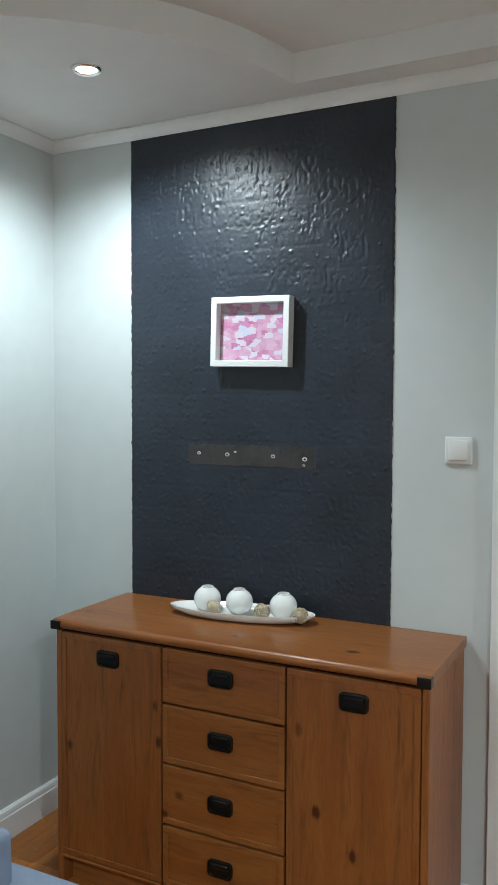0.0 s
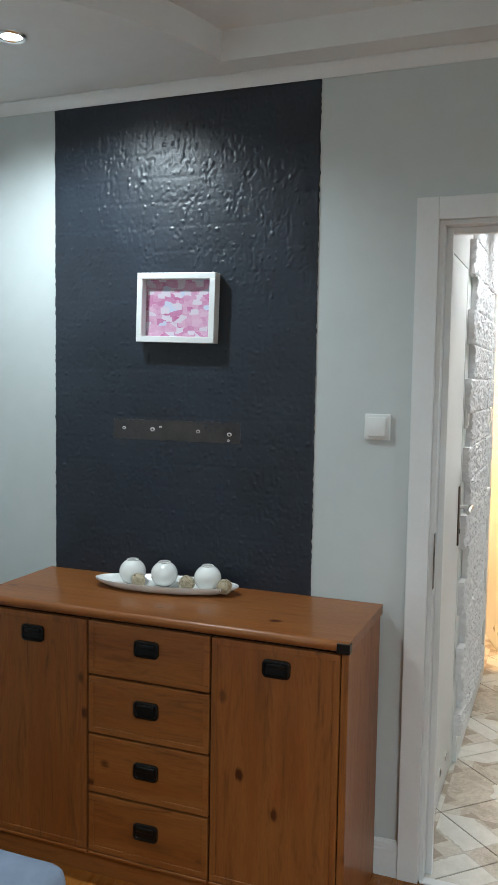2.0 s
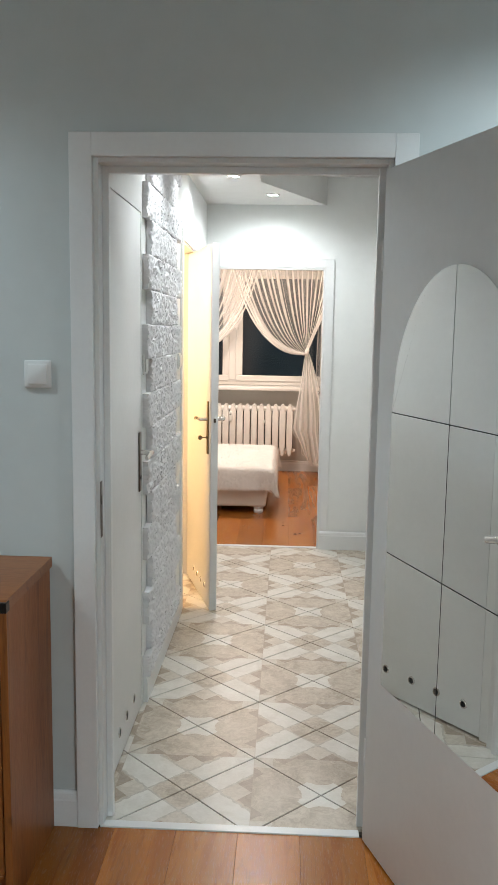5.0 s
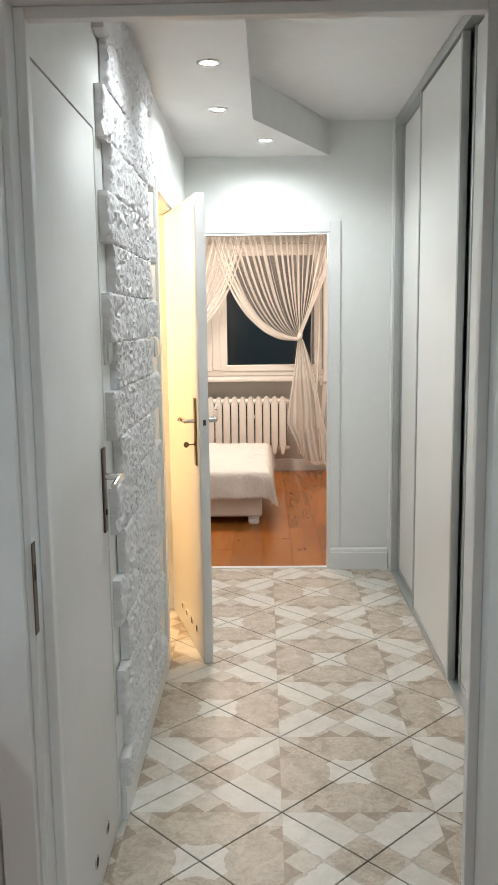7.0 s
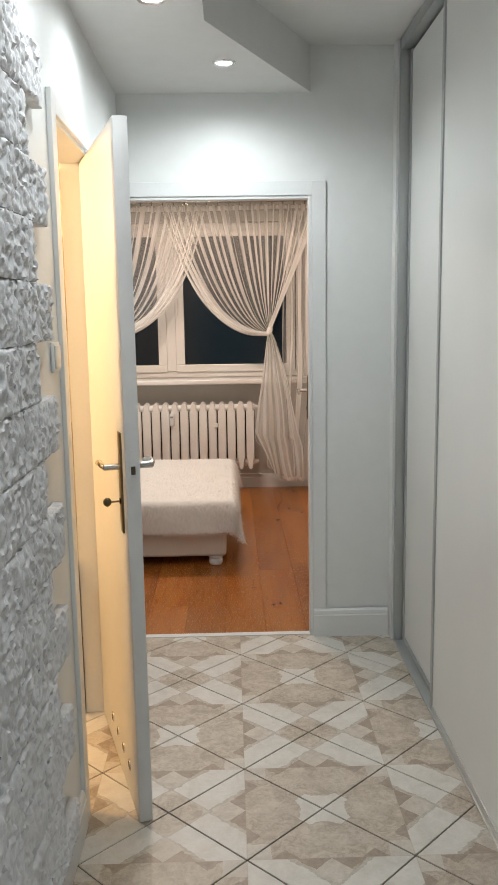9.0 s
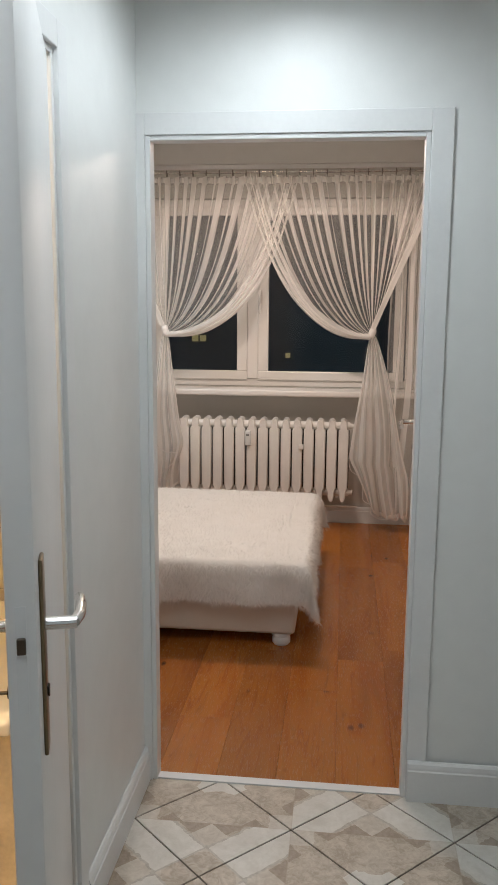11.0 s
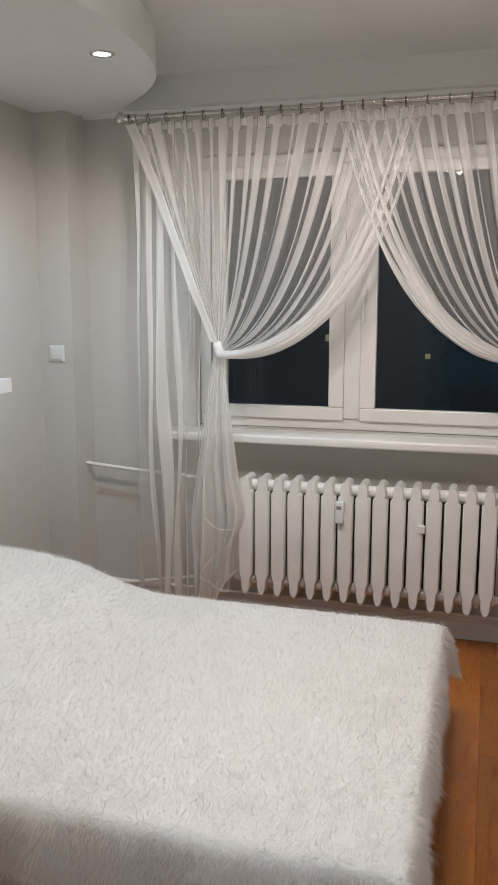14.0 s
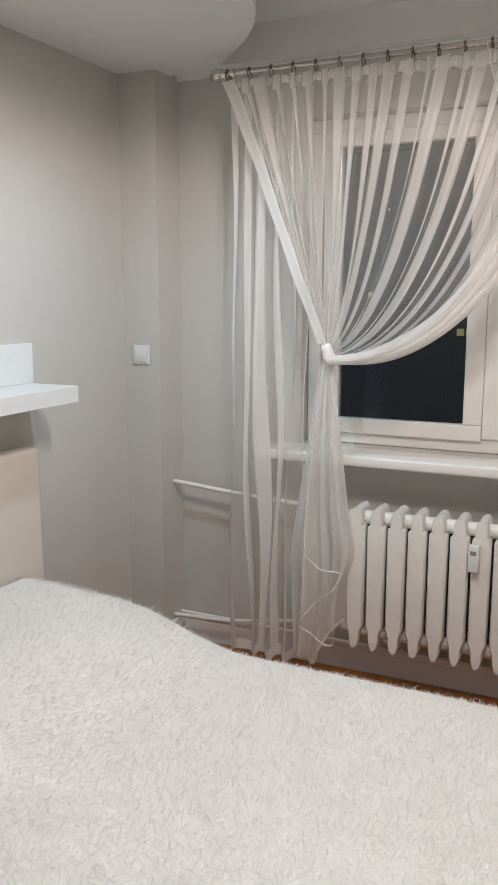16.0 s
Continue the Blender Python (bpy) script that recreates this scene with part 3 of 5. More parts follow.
struct("trim_threshold_bed", box(B(), 0.210, HALL_END + 0.002, -0.004, 1.008, HALL_END + 0.038, 0.004, 0.0015), TRIM, "pale threshold strip before the bedroom", "threshold")

# door casings


def casing(name, along, a0, a1, top, face, out, depth, width, proud, label, stop=0.0):
    """Casing boards on both faces' side given and a lining through the wall. out: side on which the boards lie."""
    th = tagged(new(name), label, "door frame", "", "structure")
    def slab(nm, p, q, d0, d1, z0, z1, bev=0.002):
        d0, d1 = min(d0, d1), max(d0, d1)
        bm = B()
        if along == "x":
            box(bm, p, d0, z0, q, d1, z1, bev)
        else:
            box(bm, d0, p, z0, d1, q, z1, bev)
        part(nm, bm, TRIM, th)
    f0, f1 = face, face + out * proud
    slab("casing_board", a0 - width, a0, f0, f1, 0, top + width)
    slab("casing_board", a1, a1 + width, f0, f1, 0, top + width)
    slab("casing_head", a0, a1, f0, f1, top, top + width)
    e0, e1 = face, face - out * depth
    slab("jamb", a0, a0 + 0.014, e0 + out * 0.004, e1, 0, top)
    slab("jamb", a1 - 0.014, a1, e0 + out * 0.004, e1, 0, top)
    slab("jamb_head", a0 + 0.014, a1 - 0.014, e0 + out * 0.004, e1, top - 0.014, top)
    if stop:
        s0, s1 = face - out * 0.045, face - out * 0.07
        slab("door_stop", a0 + 0.014, a0 + 0.014 + stop, s0, s1, 0, top - 0.014)
        slab("door_stop", a1 - 0.014 - stop, a1 - 0.014, s0, s1, 0, top - 0.014)
        slab("stop_head", a0 + 0.014 + stop, a1 - 0.014 - stop, s0, s1, top - 0.014 - stop, top - 0.014)
    return th


casing("trim_casing_room", "x", 0.196, 1.040, 2.028, WALL_Y, -1, 0.108, 0.065, 0.022, "white painted wooden door frame of the living room", 0.020)
casing("trim_casing_bath", "y", 4.647, 5.308, 2.018, HALL_L, 1, 0.11, 0.055, 0.014, "white door frame round the open bathroom door", 0.0)
casing("trim_casing_bed", "x", 0.210, 1.008, 1.981, HALL_END, -1, 0.05, 0.06, 0.010, "white flush door frame of the bedroom", 0.0)


# ---- doors ----
def lever_set(parent, y, z0, z1, side, along, material_plate):
    """Long back plate, lever and key hole, on a leaf that runs along local x, with its face at local y."""
    bm = B()
    zc = (z0 + z1) / 2
    box(bm, along - 0.02, min(y, y + side * 0.006), z0, along + 0.02, max(y, y + side * 0.006), z1, 0.0025)
    plate = part("back_plate", bm, material_plate, parent, "tall aged metal back plate", 40)
    bm = B()
    zl = z0 + 0.66 * (z1 - z0)
    rod(bm, (along, y + side * 0.005, zl), (along, y + side * 0.05, zl), 0.0095)
    sgn = -1
    sweep(bm, [(along, y + side * 0.046, zl), (along + sgn * 0.02, y + side * 0.053, zl + 0.003), (along + sgn * 0.055, y + side * 0.054, zl + 0.006), (along + sgn * 0.09, y + side * 0.052, zl), (along + sgn * 0.115, y + side * 0.05, zl - 0.006)], 0.0085, 10)
    part("lever", bm, CHROME, parent, "polished lever handle", 50)
    bm = B()
    lathe(bm, [(0.0, 0.0), (0.009, 0.0), (0.009, 0.004), (0.0, 0.004)], (along, y + side * 0.005, zl - 0.10), 14, Matrix.Rotation(radians(-90 * side), 4, "X"))
    part("keyhole", bm, BLACKMETAL, parent)


def leaf(name, label, width, height, at, vents=(), thick=0.04, handle_at=None, faces=(1, -1), plate_mat=None, plate=(0.915, 1.15)):
    """A flush door leaf along its own x from the hinge, rounded at the free edge, with vent holes through its foot."""
    th = thing(name, label, "door", "", "structure", at)
    bm = B()
    box(bm, 0, -thick / 2, 0.008, width, thick / 2, height, 0.003)
    part("leaf", bm, DOORWHITE, th, "", 40)
    for v in vents:
        for s in (1, -1):
            bm = B()
            y = s * thick / 2
            lathe(bm, [(0.0125, 0.0), (0.0125, 0.003), (0.017, 0.003), (0.0185, 0.0)], (v, y, 0.114), 20, Matrix.Rotation(radians(-90 * s), 4, "X"))
            ring = part("vent_ring", bm, CHROME, th, "round metal vent ring", 50)
            bm = B()
            lathe(bm, [(0.0, 0.0012), (0.0125, 0.0012)], (v, y, 0.114), 20, Matrix.Rotation(radians(-90 * s), 4, "X"))
            part("vent_hole", bm, DARK, ring)
    if handle_at:
        for s in faces:
            lever_set(th, s * thick / 2, plate[0], plate[1], s, handle_at, plate_mat or ANTIQUE)
    return th


# living-room door, open past a right angle, with an arched mirror in six panes
door_room = leaf("door_1", "white flush door standing open with an arched tiled mirror", 0.81, 1.995, pose(1.034, 2.566, 0, 0, 0, -70.2), (), 0.04, 0.765, (1, -1), None, (0.97, 1.205))


def arch_pane(bm, x0, x1, z0, z1, curve, y0, y1):
    cx, half, spring, top = 0.400, 0.302, 1.335, 1.712
    poly = [(x0, z0), (x1, z0)]
    if curve:
        xs = [x1 + (x0 - x1) * i / 18 for i in range(19)]
        for x in xs:
            q = max(0.0, 1 - ((x - cx) / half) ** 2)
            poly.append((x, spring + (top - spring) * q ** 0.5))
    else:
        poly += [(x1, z1), (x0, z1)]
    fr = [bm.verts.new((x, y0, z)) for x, z in poly]
    bk = [bm.verts.new((x, y1, z)) for x, z in poly]
    bm.faces.new(fr)
    bm.faces.new(bk[::-1])
    for i in range(len(poly)):
        j = (i + 1) % len(poly)
        if (Vector(poly[i]) - Vector(poly[j])).length > 1e-6:
            bm.faces.new((fr[i], bk[i], bk[j], fr[j]))
    return bm


bm = B()
arch_pane(bm, 0.0955, 0.3985, 0.547, 1.335, False, -0.0212, -0.0205)
arch_pane(bm, 0.3985, 0.7045, 0.547, 1.335, False, -0.0212, -0.0205)
part("mirror_backing", bm, DARK, door_room)
for c0, c1 in ((0.098, 0.3985), (0.4015, 0.702)):
    for r0, r1, cur in ((0.55, 0.9405, False), (0.9435, 1.3335, False), (1.3365, 1.712, True)):
        part("mirror_pane", arch_pane(B(), c0, c1, r0, r1, cur, -0.0245, -0.0215), MIRROR, door_room, "bevelled mirror pane")

leaf("door_2", "closed white flush hall door with vent holes", 0.664, 1.99, pose(HALL_L - 0.0215, 2.753, 0, 0, 0, 90), (0.08, 0.215, 0.348, 0.493), 0.04, 0.625, (-1,))
leaf("door_3", "white bathroom door ajar, warmly lit inside, with vent holes", 0.724, 2.0, pose(0.164, 5.282, 0, 0, 0, -73.2), (0.25, 0.36, 0.47, 0.58), 0.04, 0.650, (1, -1), BRASS, (0.875, 1.165))
leaf("door_4", "white bedroom door standing open against the wardrobe side", 0.79, 1.96, pose(1.034, 6.155, 0, 0, 0, 85.5), (), 0.04, 0.73, (1, -1), BRASS, (0.90, 1.14))
# key in the bathroom door
key = thing("key", "small brass key in the bathroom door lock", "key", "", "", pose(0.164, 5.282, 0, 0, 0, -73.2))
bm = B()
rod(bm, (0.650, -0.026, 0.966), (0.650, -0.056, 0.966), 0.0028)
part("stem", bm, BRASS, key)
bm = B()
bmesh.ops.create_uvsphere(bm, u_segments=12, v_segments=8, radius=0.012, matrix=Matrix.Translation((0.650, -0.064, 0.966)) @ Matrix.Diagonal((0.5, 1, 1.1, 1)))
part("bow", bm, BRASS, key, "", 60)


# ---- recessed downlights ----
def downlight(x, y, z, group):
    th = thing("recessed_downlight", "small round chrome downlight, lit, recessed in the ceiling", "ceiling light", group, "", pose(x, y, z))
    bm = B()
    lathe(bm, [(0.030, -0.001), (0.033, -0.006), (0.040, -0.007), (0.045, -0.002), (0.045, 0.0)], (0, 0, 0), 32)
    part("ring", bm, CHROME, th, "", 50)
    bm = B()
    lathe(bm, [(0.0, -0.004), (0.018, -0.005), (0.0295, -0.002)], (0, 0, 0), 24)
    part("bulb", bm, BULB_COOL, th, "glowing cool white lamp", 60)


# the two added fill lamps at the back get fittings as well
for sx, sy, sp in ROOM_SPOTS:
    downlight(sx, sy, 2.51, "downlights of the living room")
for sx, sy, sp in HALL_SPOTS:
    downlight(sx, sy, 2.40, "downlights of the hall")
for sx, sy, sp in BED_SPOTS:
    downlight(sx, sy, 2.41, "downlight of the bedroom")


# ---- wall switches ----
def switch(at, label, group="wall switches"):
    """Faces its own -y; the plate's middle at the origin."""
    th = thing("light_switch", label, "switch", group, "", at)
    bm = B()
    box(bm, -0.04, -0.009, -0.04, 0.04, 0, 0.04, 0.004, 3)
    part("plate", bm, PLASTIC, th, "", 50)
    bm = B()
    box(bm, -0.029, -0.014, -0.030, 0.029, -0.0085, 0.030, 0.003, 2)
    part("rocker", bm, PLASTIC, th, "", 50)


switch(pose(0.028, WALL_Y, 1.415), "square white light switch beside the door frame")
switch(pose(HALL_L, 3.478, 1.41, 0, 0, 90), "white light switch on the white hall wall")
switch(pose(HALL_L, 4.525, 1.385, 0, 0, 90), "white light switch beside the bathroom door frame")
switch(pose(-1.247, 9.11, 1.298), "square white light switch on the pipe chase")

# strike plate, hinges and latch
strike = thing("strike_plate", "slim bronze strike plate let into the door frame", "strike plate")
part("plate", box(B(), 0.2102, WALL_Y - 0.010, 0.93, 0.2120, WALL_Y + 0.012, 1.10, 0.0005), ANTIQUE, strike)
part("latch_slot", box(B(), 0.2121, WALL_Y - 0.004, 1.03, 0.2124, WALL_Y + 0.006, 1.06), DARK, strike)
for hz in (0.25, 1.72):
    part("hinge", rod(B(), (1.018, WALL_Y - 0.029, hz), (1.018, WALL_Y - 0.029, hz + 0.085), 0.006, None, 10), TRIM, bpy.data.objects["trim_casing_room"], "small steel door hinge")
latch = thing("door_latch", "bronze latch plate on the edge of the bathroom door", "latch", "", "", pose(0.164, 5.282, 0, 0, 0, -73.2))
part("edge_plate", box(B(), 0.7242, -0.007, 0.97, 0.7252, 0.007, 1.12, 0.0003), TRIM, latch)
part("bolt", box(B(), 0.7254, -0.006, 1.055, 0.732, 0.006, 1.078, 0.002), ANTIQUE, latch)

# ================= living room =================
# rough brick strip under dark paint, with a wavy painted edge
def slate_panel():
    x0, x1, z0, z1, nx, nz = -1.137, -0.174, 0.012, 2.473, 260, 560
    vs, fs = [], []
    for j in range(nz + 1):
        for i in range(nx + 1):
            x, z = x0 + (x1 - x0) * i / nx, z0 + (z1 - z0) * j / nz
            course = (z / 0.079) % 1.0
            row = int(z / 0.079)
            brick = ((x + 0.13 * (row % 2)) / 0.26) % 1.0
            joint = max(0.0, 1 - min(course, 1 - course) / 0.10) * 0.0006 + max(0.0, 1 - min(brick, 1 - brick) / 0.04) * 0.0003
            p = Vector((x, 0, z))
            d = 0.0042 + 0.00022 * noise.noise(Vector((x * 40, 3, z * 36))) + 0.0012 * noise.noise(p * 5) + 0.00022 * noise.noise(Vector((x * 105, 4, z * 120))) - joint * 0.8
            pit = min(1.0, max(0.0, (noise.noise(Vector((x * 88, 9, z * 62 + 2 * noise.noise(Vector((x * 14, 2, z * 14)))))) - 0.06) / 0.12)) * min(1.0, max(0.25, 0.5 + 1.3 * noise.noise(Vector((x * 15, 5, z * 12)))))
            d -= 0.0011 * pit * pit * (3 - 2 * pit)
            chip = max(0.0, noise.noise(Vector((x * 85, 19, z * 95))) - 0.42)
            d += 0.010 * chip
            if i in (0, nx):
                x += 0.0025 * noise.noise(Vector((i, 1, z * 18))) + 0.003 * noise.noise(Vector((i, 2, z * 60)))
                d = 0.0
            if j in (0, nz):
                d = 0.0
            vs.append((x, WALL_Y - 0.001 - max(d, 0.0), z))
    for j in range(nz):
        for i in range(nx):
            a = j * (nx + 1) + i
            fs.append((a, a + 1, a + nx + 2, a + nx + 1))
    me = bpy.data.meshes.new("brick_relief")
    me.from_pydata(vs, [], fs)
    me.materials.append(SLATE)
    me.shade_smooth()
    ob = new("wall_panel_slate", me)
    tagged(ob, "dark slate painted rough brick strip of wall", "wall panel", "", "structure")


slate_panel()

# brownish patch with screw holes where something hung
patch = thing("wall_patch", "brown unpainted patch with chipped screw holes on the dark wall", "wall patch")
ragged = []
for (ax, az), (bx, bz) in (((-0.897, 1.343), (-0.424, 1.343)), ((-0.424, 1.343), (-0.424, 1.411)), ((-0.424, 1.411), (-0.897, 1.411)), ((-0.897, 1.411), (-0.897, 1.343))):
    steps = 36 if az == bz else 7
    for k in range(steps):
        px, pz = ax + (bx - ax) * k / steps, az + (bz - az) * k / steps
        ragged.append((px + 0.004 * noise.noise(Vector((px * 50, pz * 70, 1.0))), pz + 0.005 * noise.noise(Vector((px * 50, pz * 70, 8.0)))))
bm = prism(B(), [(px, -pz) for px, pz in ragged], 0.0, 0.0032)
bmesh.ops.transform(bm, matrix=Matrix.Translation((0, WALL_Y - 0.0032, 0)) @ Matrix.Rotation(radians(-90), 4, "X") @ Matrix.Scale(-1, 4, (0, 0, 1)), verts=bm.verts)
part("patch_face", bm, FILM, patch)
random.seed(5)
for hx, hz, hr in ((-0.855, 1.381, 0.007), (-0.745, 1.379, 0.009), (-0.715, 1.388, 0.005), (-0.575, 1.378, 0.008), (-0.462, 1.372, 0.009), (-0.465, 1.352, 0.005)):
    bm = B()
    turn = Matrix.Rotation(radians(90), 4, "X")
    lathe(bm, [(hr * 0.45, 0.0005), (hr * 0.6, 0.003), (hr * 0.9, 0.002), (hr, 0.0)], (hx, WALL_Y - 0.0062, hz), 9, turn, (1, 0.8))
    hole = part("chipped_hole", bm, PLASTER, patch, "pale chipped plaster hole", 60)
    bm = B()
    lathe(bm, [(0.0, 0.0012), (hr * 0.5, 0.0012)], (hx, WALL_Y - 0.0062, hz), 9, turn)
    part("screw", bm, DARK, hole)

# box frame
PX, PZ = -0.6445, 1.784
pic = thing("picture_frame", "white deep box frame with an abstract pink painting", "picture", "", "", pose(PX, WALL_Y - 0.008, PZ, 0, 1.3, 0))
FX0, FX1, FZ0, FZ1, FD = -0.1415, 0.1415, -0.1135, 0.1135, 0.040
FY = 0.0
for a, b, c, d in ((FX0, FX1, FZ1 - 0.02, FZ1), (FX0, FX1, FZ0, FZ0 + 0.02), (FX0, FX0 + 0.02, FZ0 + 0.02, FZ1 - 0.02), (FX1 - 0.02, FX1, FZ0 + 0.02, FZ1 - 0.02)):
    part("frame_bar", box(B(), a, FY - FD, c, b, FY, d, 0.0012), TRIM, pic)
part("painting", box(B(), FX0 + 0.0205, FY - 0.010, FZ0 + 0.0205, FX1 - 0.0205, FY - 0.002, FZ1 - 0.0205), painting("pink_abstract_painting"), pic, "loose patches of pink, rose and white paint")

# sideboard
side = thing("sideboard", "honey pine sideboard with two doors and four drawers", "sideboard")
SX0, SX1, SY0, SY1, SZ = -1.148, 0.056, 2.183, 2.588, 0.866
part("back_panel", box(B(), SX0 + 0.02, SY1 - 0.012, 0.06, SX1 - 0.02, SY1 - 0.002, 0.83), PINE, side)
part("side_panel", box(B(), SX0, SY0 + 0.004, 0.0, SX0 + 0.02, SY1 - 0.013, 0.834, 0.002), PINE, side)
part("side_panel", box(B(), SX1 - 0.02, SY0 + 0.004, 0.0, SX1, SY1 - 0.013, 0.834, 0.002), PINE, side)
part("carcass", box(B(), SX0 + 0.021, SY0 + 0.021, 0.09, SX1 - 0.021, SY1 - 0.013, 0.833), SHADOWGAP, side, "dark gaps between the fronts")
part("plinth", box(B(), SX0 + 0.021, SY0 + 0.05, 0.0, SX1 - 0.021, SY0 + 0.068, 0.088), PINE_X, side)
bm = B()
prof = [(SY1 - 0.002, 0.836), (SY1 - 0.002, SZ), (SY0 + 0.004, SZ)] + [(SY0 + 0.004 - 0.016 * math.sin(a), SZ - 0.015 + 0.015 * math.cos(a)) for a in [radians(15 * k) for k in range(1, 12)]] + [(SY0 + 0.004, 0.836)]
ends = [[bm.verts.new((x, y, z)) for y, z in prof] for x in (SX0 - 0.006, SX1 + 0.004)]
for i in range(len(prof)):
    j = (i + 1) % len(prof)
    bm.faces.new((ends[0][i], ends[0][j], ends[1][j], ends[1][i]))
bm.faces.new(ends[0])
bm.faces.new(ends[1][::-1])
part("worktop", bm, PINE_X, side, "polished pine top with a rounded front edge", 30)
for x0, x1 in ((SX0 - 0.009, SX0 + 0.028), (SX1 - 0.030, SX1 + 0.007)):
    part("corner_bracket", box(B(), x0, SY0 - 0.0155, 0.8345, x1, SY0 + 0.012, SZ - 0.004, 0.002), BLACKMETAL, side, "black iron corner bracket")


def pull(x, z, parent, w=0.080, h=0.050):
    """A cast plate with rounded corners, a dished middle and a lip to pull by."""
    def outline(hw, hh, r):
        pts = []
        for cx, cz, a0 in ((hw - r, hh - r, 0), (-hw + r, hh - r, 90), (-hw + r, -hh + r, 180), (hw - r, -hh + r, 270)):
            pts += [(cx + r * math.cos(radians(a0 + k * 22.5)), cz + r * math.sin(radians(a0 + k * 22.5))) for k in range(5)]
        return pts
    bm = B()
    rings = []
    for hw, hh, r, y in ((w / 2, h / 2, 0.012, 0.0045), (w / 2, h / 2, 0.012, -0.0035), (w / 2 - 0.002, h / 2 - 0.002, 0.010, -0.005), (w / 2 - 0.007, h / 2 - 0.007, 0.007, -0.005), (w / 2 - 0.009, h / 2 - 0.009, 0.006, -0.0012)):
        rings.append([bm.verts.new((x + px, SY0 + y, z + pz)) for px, pz in outline(hw, hh, r)])
    for p, q in zip(rings, rings[1:]):
        for i in range(len(p)):
            j = (i + 1) % len(p)
            bm.faces.new((p[i], p[j], q[j], q[i]))
    bm.faces.new(rings[-1])
    pl = part("pull", bm, BLACKMETAL, parent, "black recessed iron pull", 40)
    bm = B()
    box(bm, x - w / 2 + 0.012, SY0 - 0.0075, z + 0.003, x + w / 2 - 0.012, SY0 - 0.001, z + h / 2 - 0.008, 0.002, 2)
    part("pull_lip", bm, BLACKMETAL, pl, "", 50)


def front(name, x0, x1, z0, z1, mat, px, pz, framed):
    bm = B()
    if framed:
        box(bm, x0, SY0 + 0.004, z0, x1, SY0 + 0.019, z1, 0.0015)
    else:
        box(bm, x0, SY0, z0, x1, SY0 + 0.019, z1, 0.003)
    ob = part(name, bm, mat, side)
    e = 0.018
    for a, b, c, d in ((x0, x1, z0, z0 + e), (x0, x1, z1 - e, z1), (x0, x0 + e, z0 + e, z1 - e), (x1 - e, x1, z0 + e, z1 - e)):
        part("frame_strip", box(B(), a, SY0, c, b, SY0 + 0.0035, d, 0.0014), mat, ob)
    pull(px, pz, ob)


front("door", SX0 + 0.023, -0.752, 0.108, 0.826, PINE, -0.945, 0.762, True)
front("door", -0.340, SX1 - 0.023, 0.108, 0.826, PINE, -0.146, 0.762, True)
for z0, z1, zp in ((0.664, 0.826, 0.762), (0.482, 0.656, 0.578), (0.296, 0.474, 0.390), (0.108, 0.288, 0.203)):
    front("drawer", -0.745, -0.347, z0, z1, PINE_X, -0.549, zp, True)
for x0, x1 in ((SX0 + 0.023, -0.752), (-0.745, -0.347), (-0.340, SX1 - 0.023)):
    part("bottom_rail", box(B(), x0, SY0 - 0.003, 0.096, x1, SY0 + 0.016, 0.105, 0.002), PINE_X, side)

# dish with balls
TZ = SZ
dish = thing("oval_dish", "long white oval ceramic dish on the sideboard", "dish", "", "", pose(-0.627, 2.460, TZ, 0, 0, 8))
bm = B()
lathe(bm, [(0.0, 0.0), (0.6, 0.0), (0.80, 0.004), (0.95, 0.017), (1.0, 0.026), (1.0, 0.030), (0.97, 0.029), (0.90, 0.018), (0.76, 0.008), (0.0, 0.006)], (0, 0, 0), 56, None, (0.244, 0.080))
part("dish_body", bm, CERAMIC, dish, "", 60)


def vase(x, y, r):
    th = thing("ball_vase", "round white ceramic ball vase with a small open mouth", "vase", "ball vases in the dish", "", pose(x, y, TZ + 0.0085))
    prof = [(r * math.sin(a), r * (0.96 - math.cos(a) * 0.96)) for a in [radians(18 + 8 * i) for i in range(18)]]
    prof = [(0.0, prof[0][1])] + prof
    top = prof[-1]
    prof += [(top[0] * 1.04, top[1] + 0.003), (top[0] * 0.94, top[1] + 0.004), (top[0] * 0.85, top[1] - 0.004), (r * 0.7, r * 1.25), (0.0, r * 0.5)]
    part("body", lathe(B(), prof, (0, 0, -prof[0][1]), 32), CERAMIC, th, "", 60)


vase(-0.751, 2.462, 0.044)
vase(-0.640, 2.474, 0.044)
vase(-0.489, 2.484, 0.044)


def rattan_ball(x, y, r):
    th = thing("rattan_ball", "small pale woven rattan ball lying in the dish", "decoration", "rattan balls in the dish", "", pose(x, y, TZ + 0.0085 + r))
    bm = B()
    bmesh.ops.create_icosphere(bm, subdivisions=3, radius=r * 0.9)
    for v in bm.verts:
        v.co *= 1 + 0.06 * noise.noise(v.co * 120)
    part("core", bm, RATTAN, th, "", 60)
    rnd = random.Random(int(x * 1000))
    for k in range(6):
        bm = B()
        q = Euler((rnd.uniform(0, 3), rnd.uniform(0, 3), rnd.uniform(0, 3))).to_matrix()
        sweep(bm, [q @ Vector((r * math.cos(a), r * math.sin(a), r * 0.12 * math.sin(3 * a))) for a in [2 * math.pi * i / 24 for i in range(25)]], 0.0022, 5)
        part("cane_strand", bm, RATTAN, th, "", 60)


rattan_ball(-0.702, 2.412, 0.024)
rattan_ball(-0.548, 2.452, 0.024)
rattan_ball(-0.421, 2.462, 0.023)

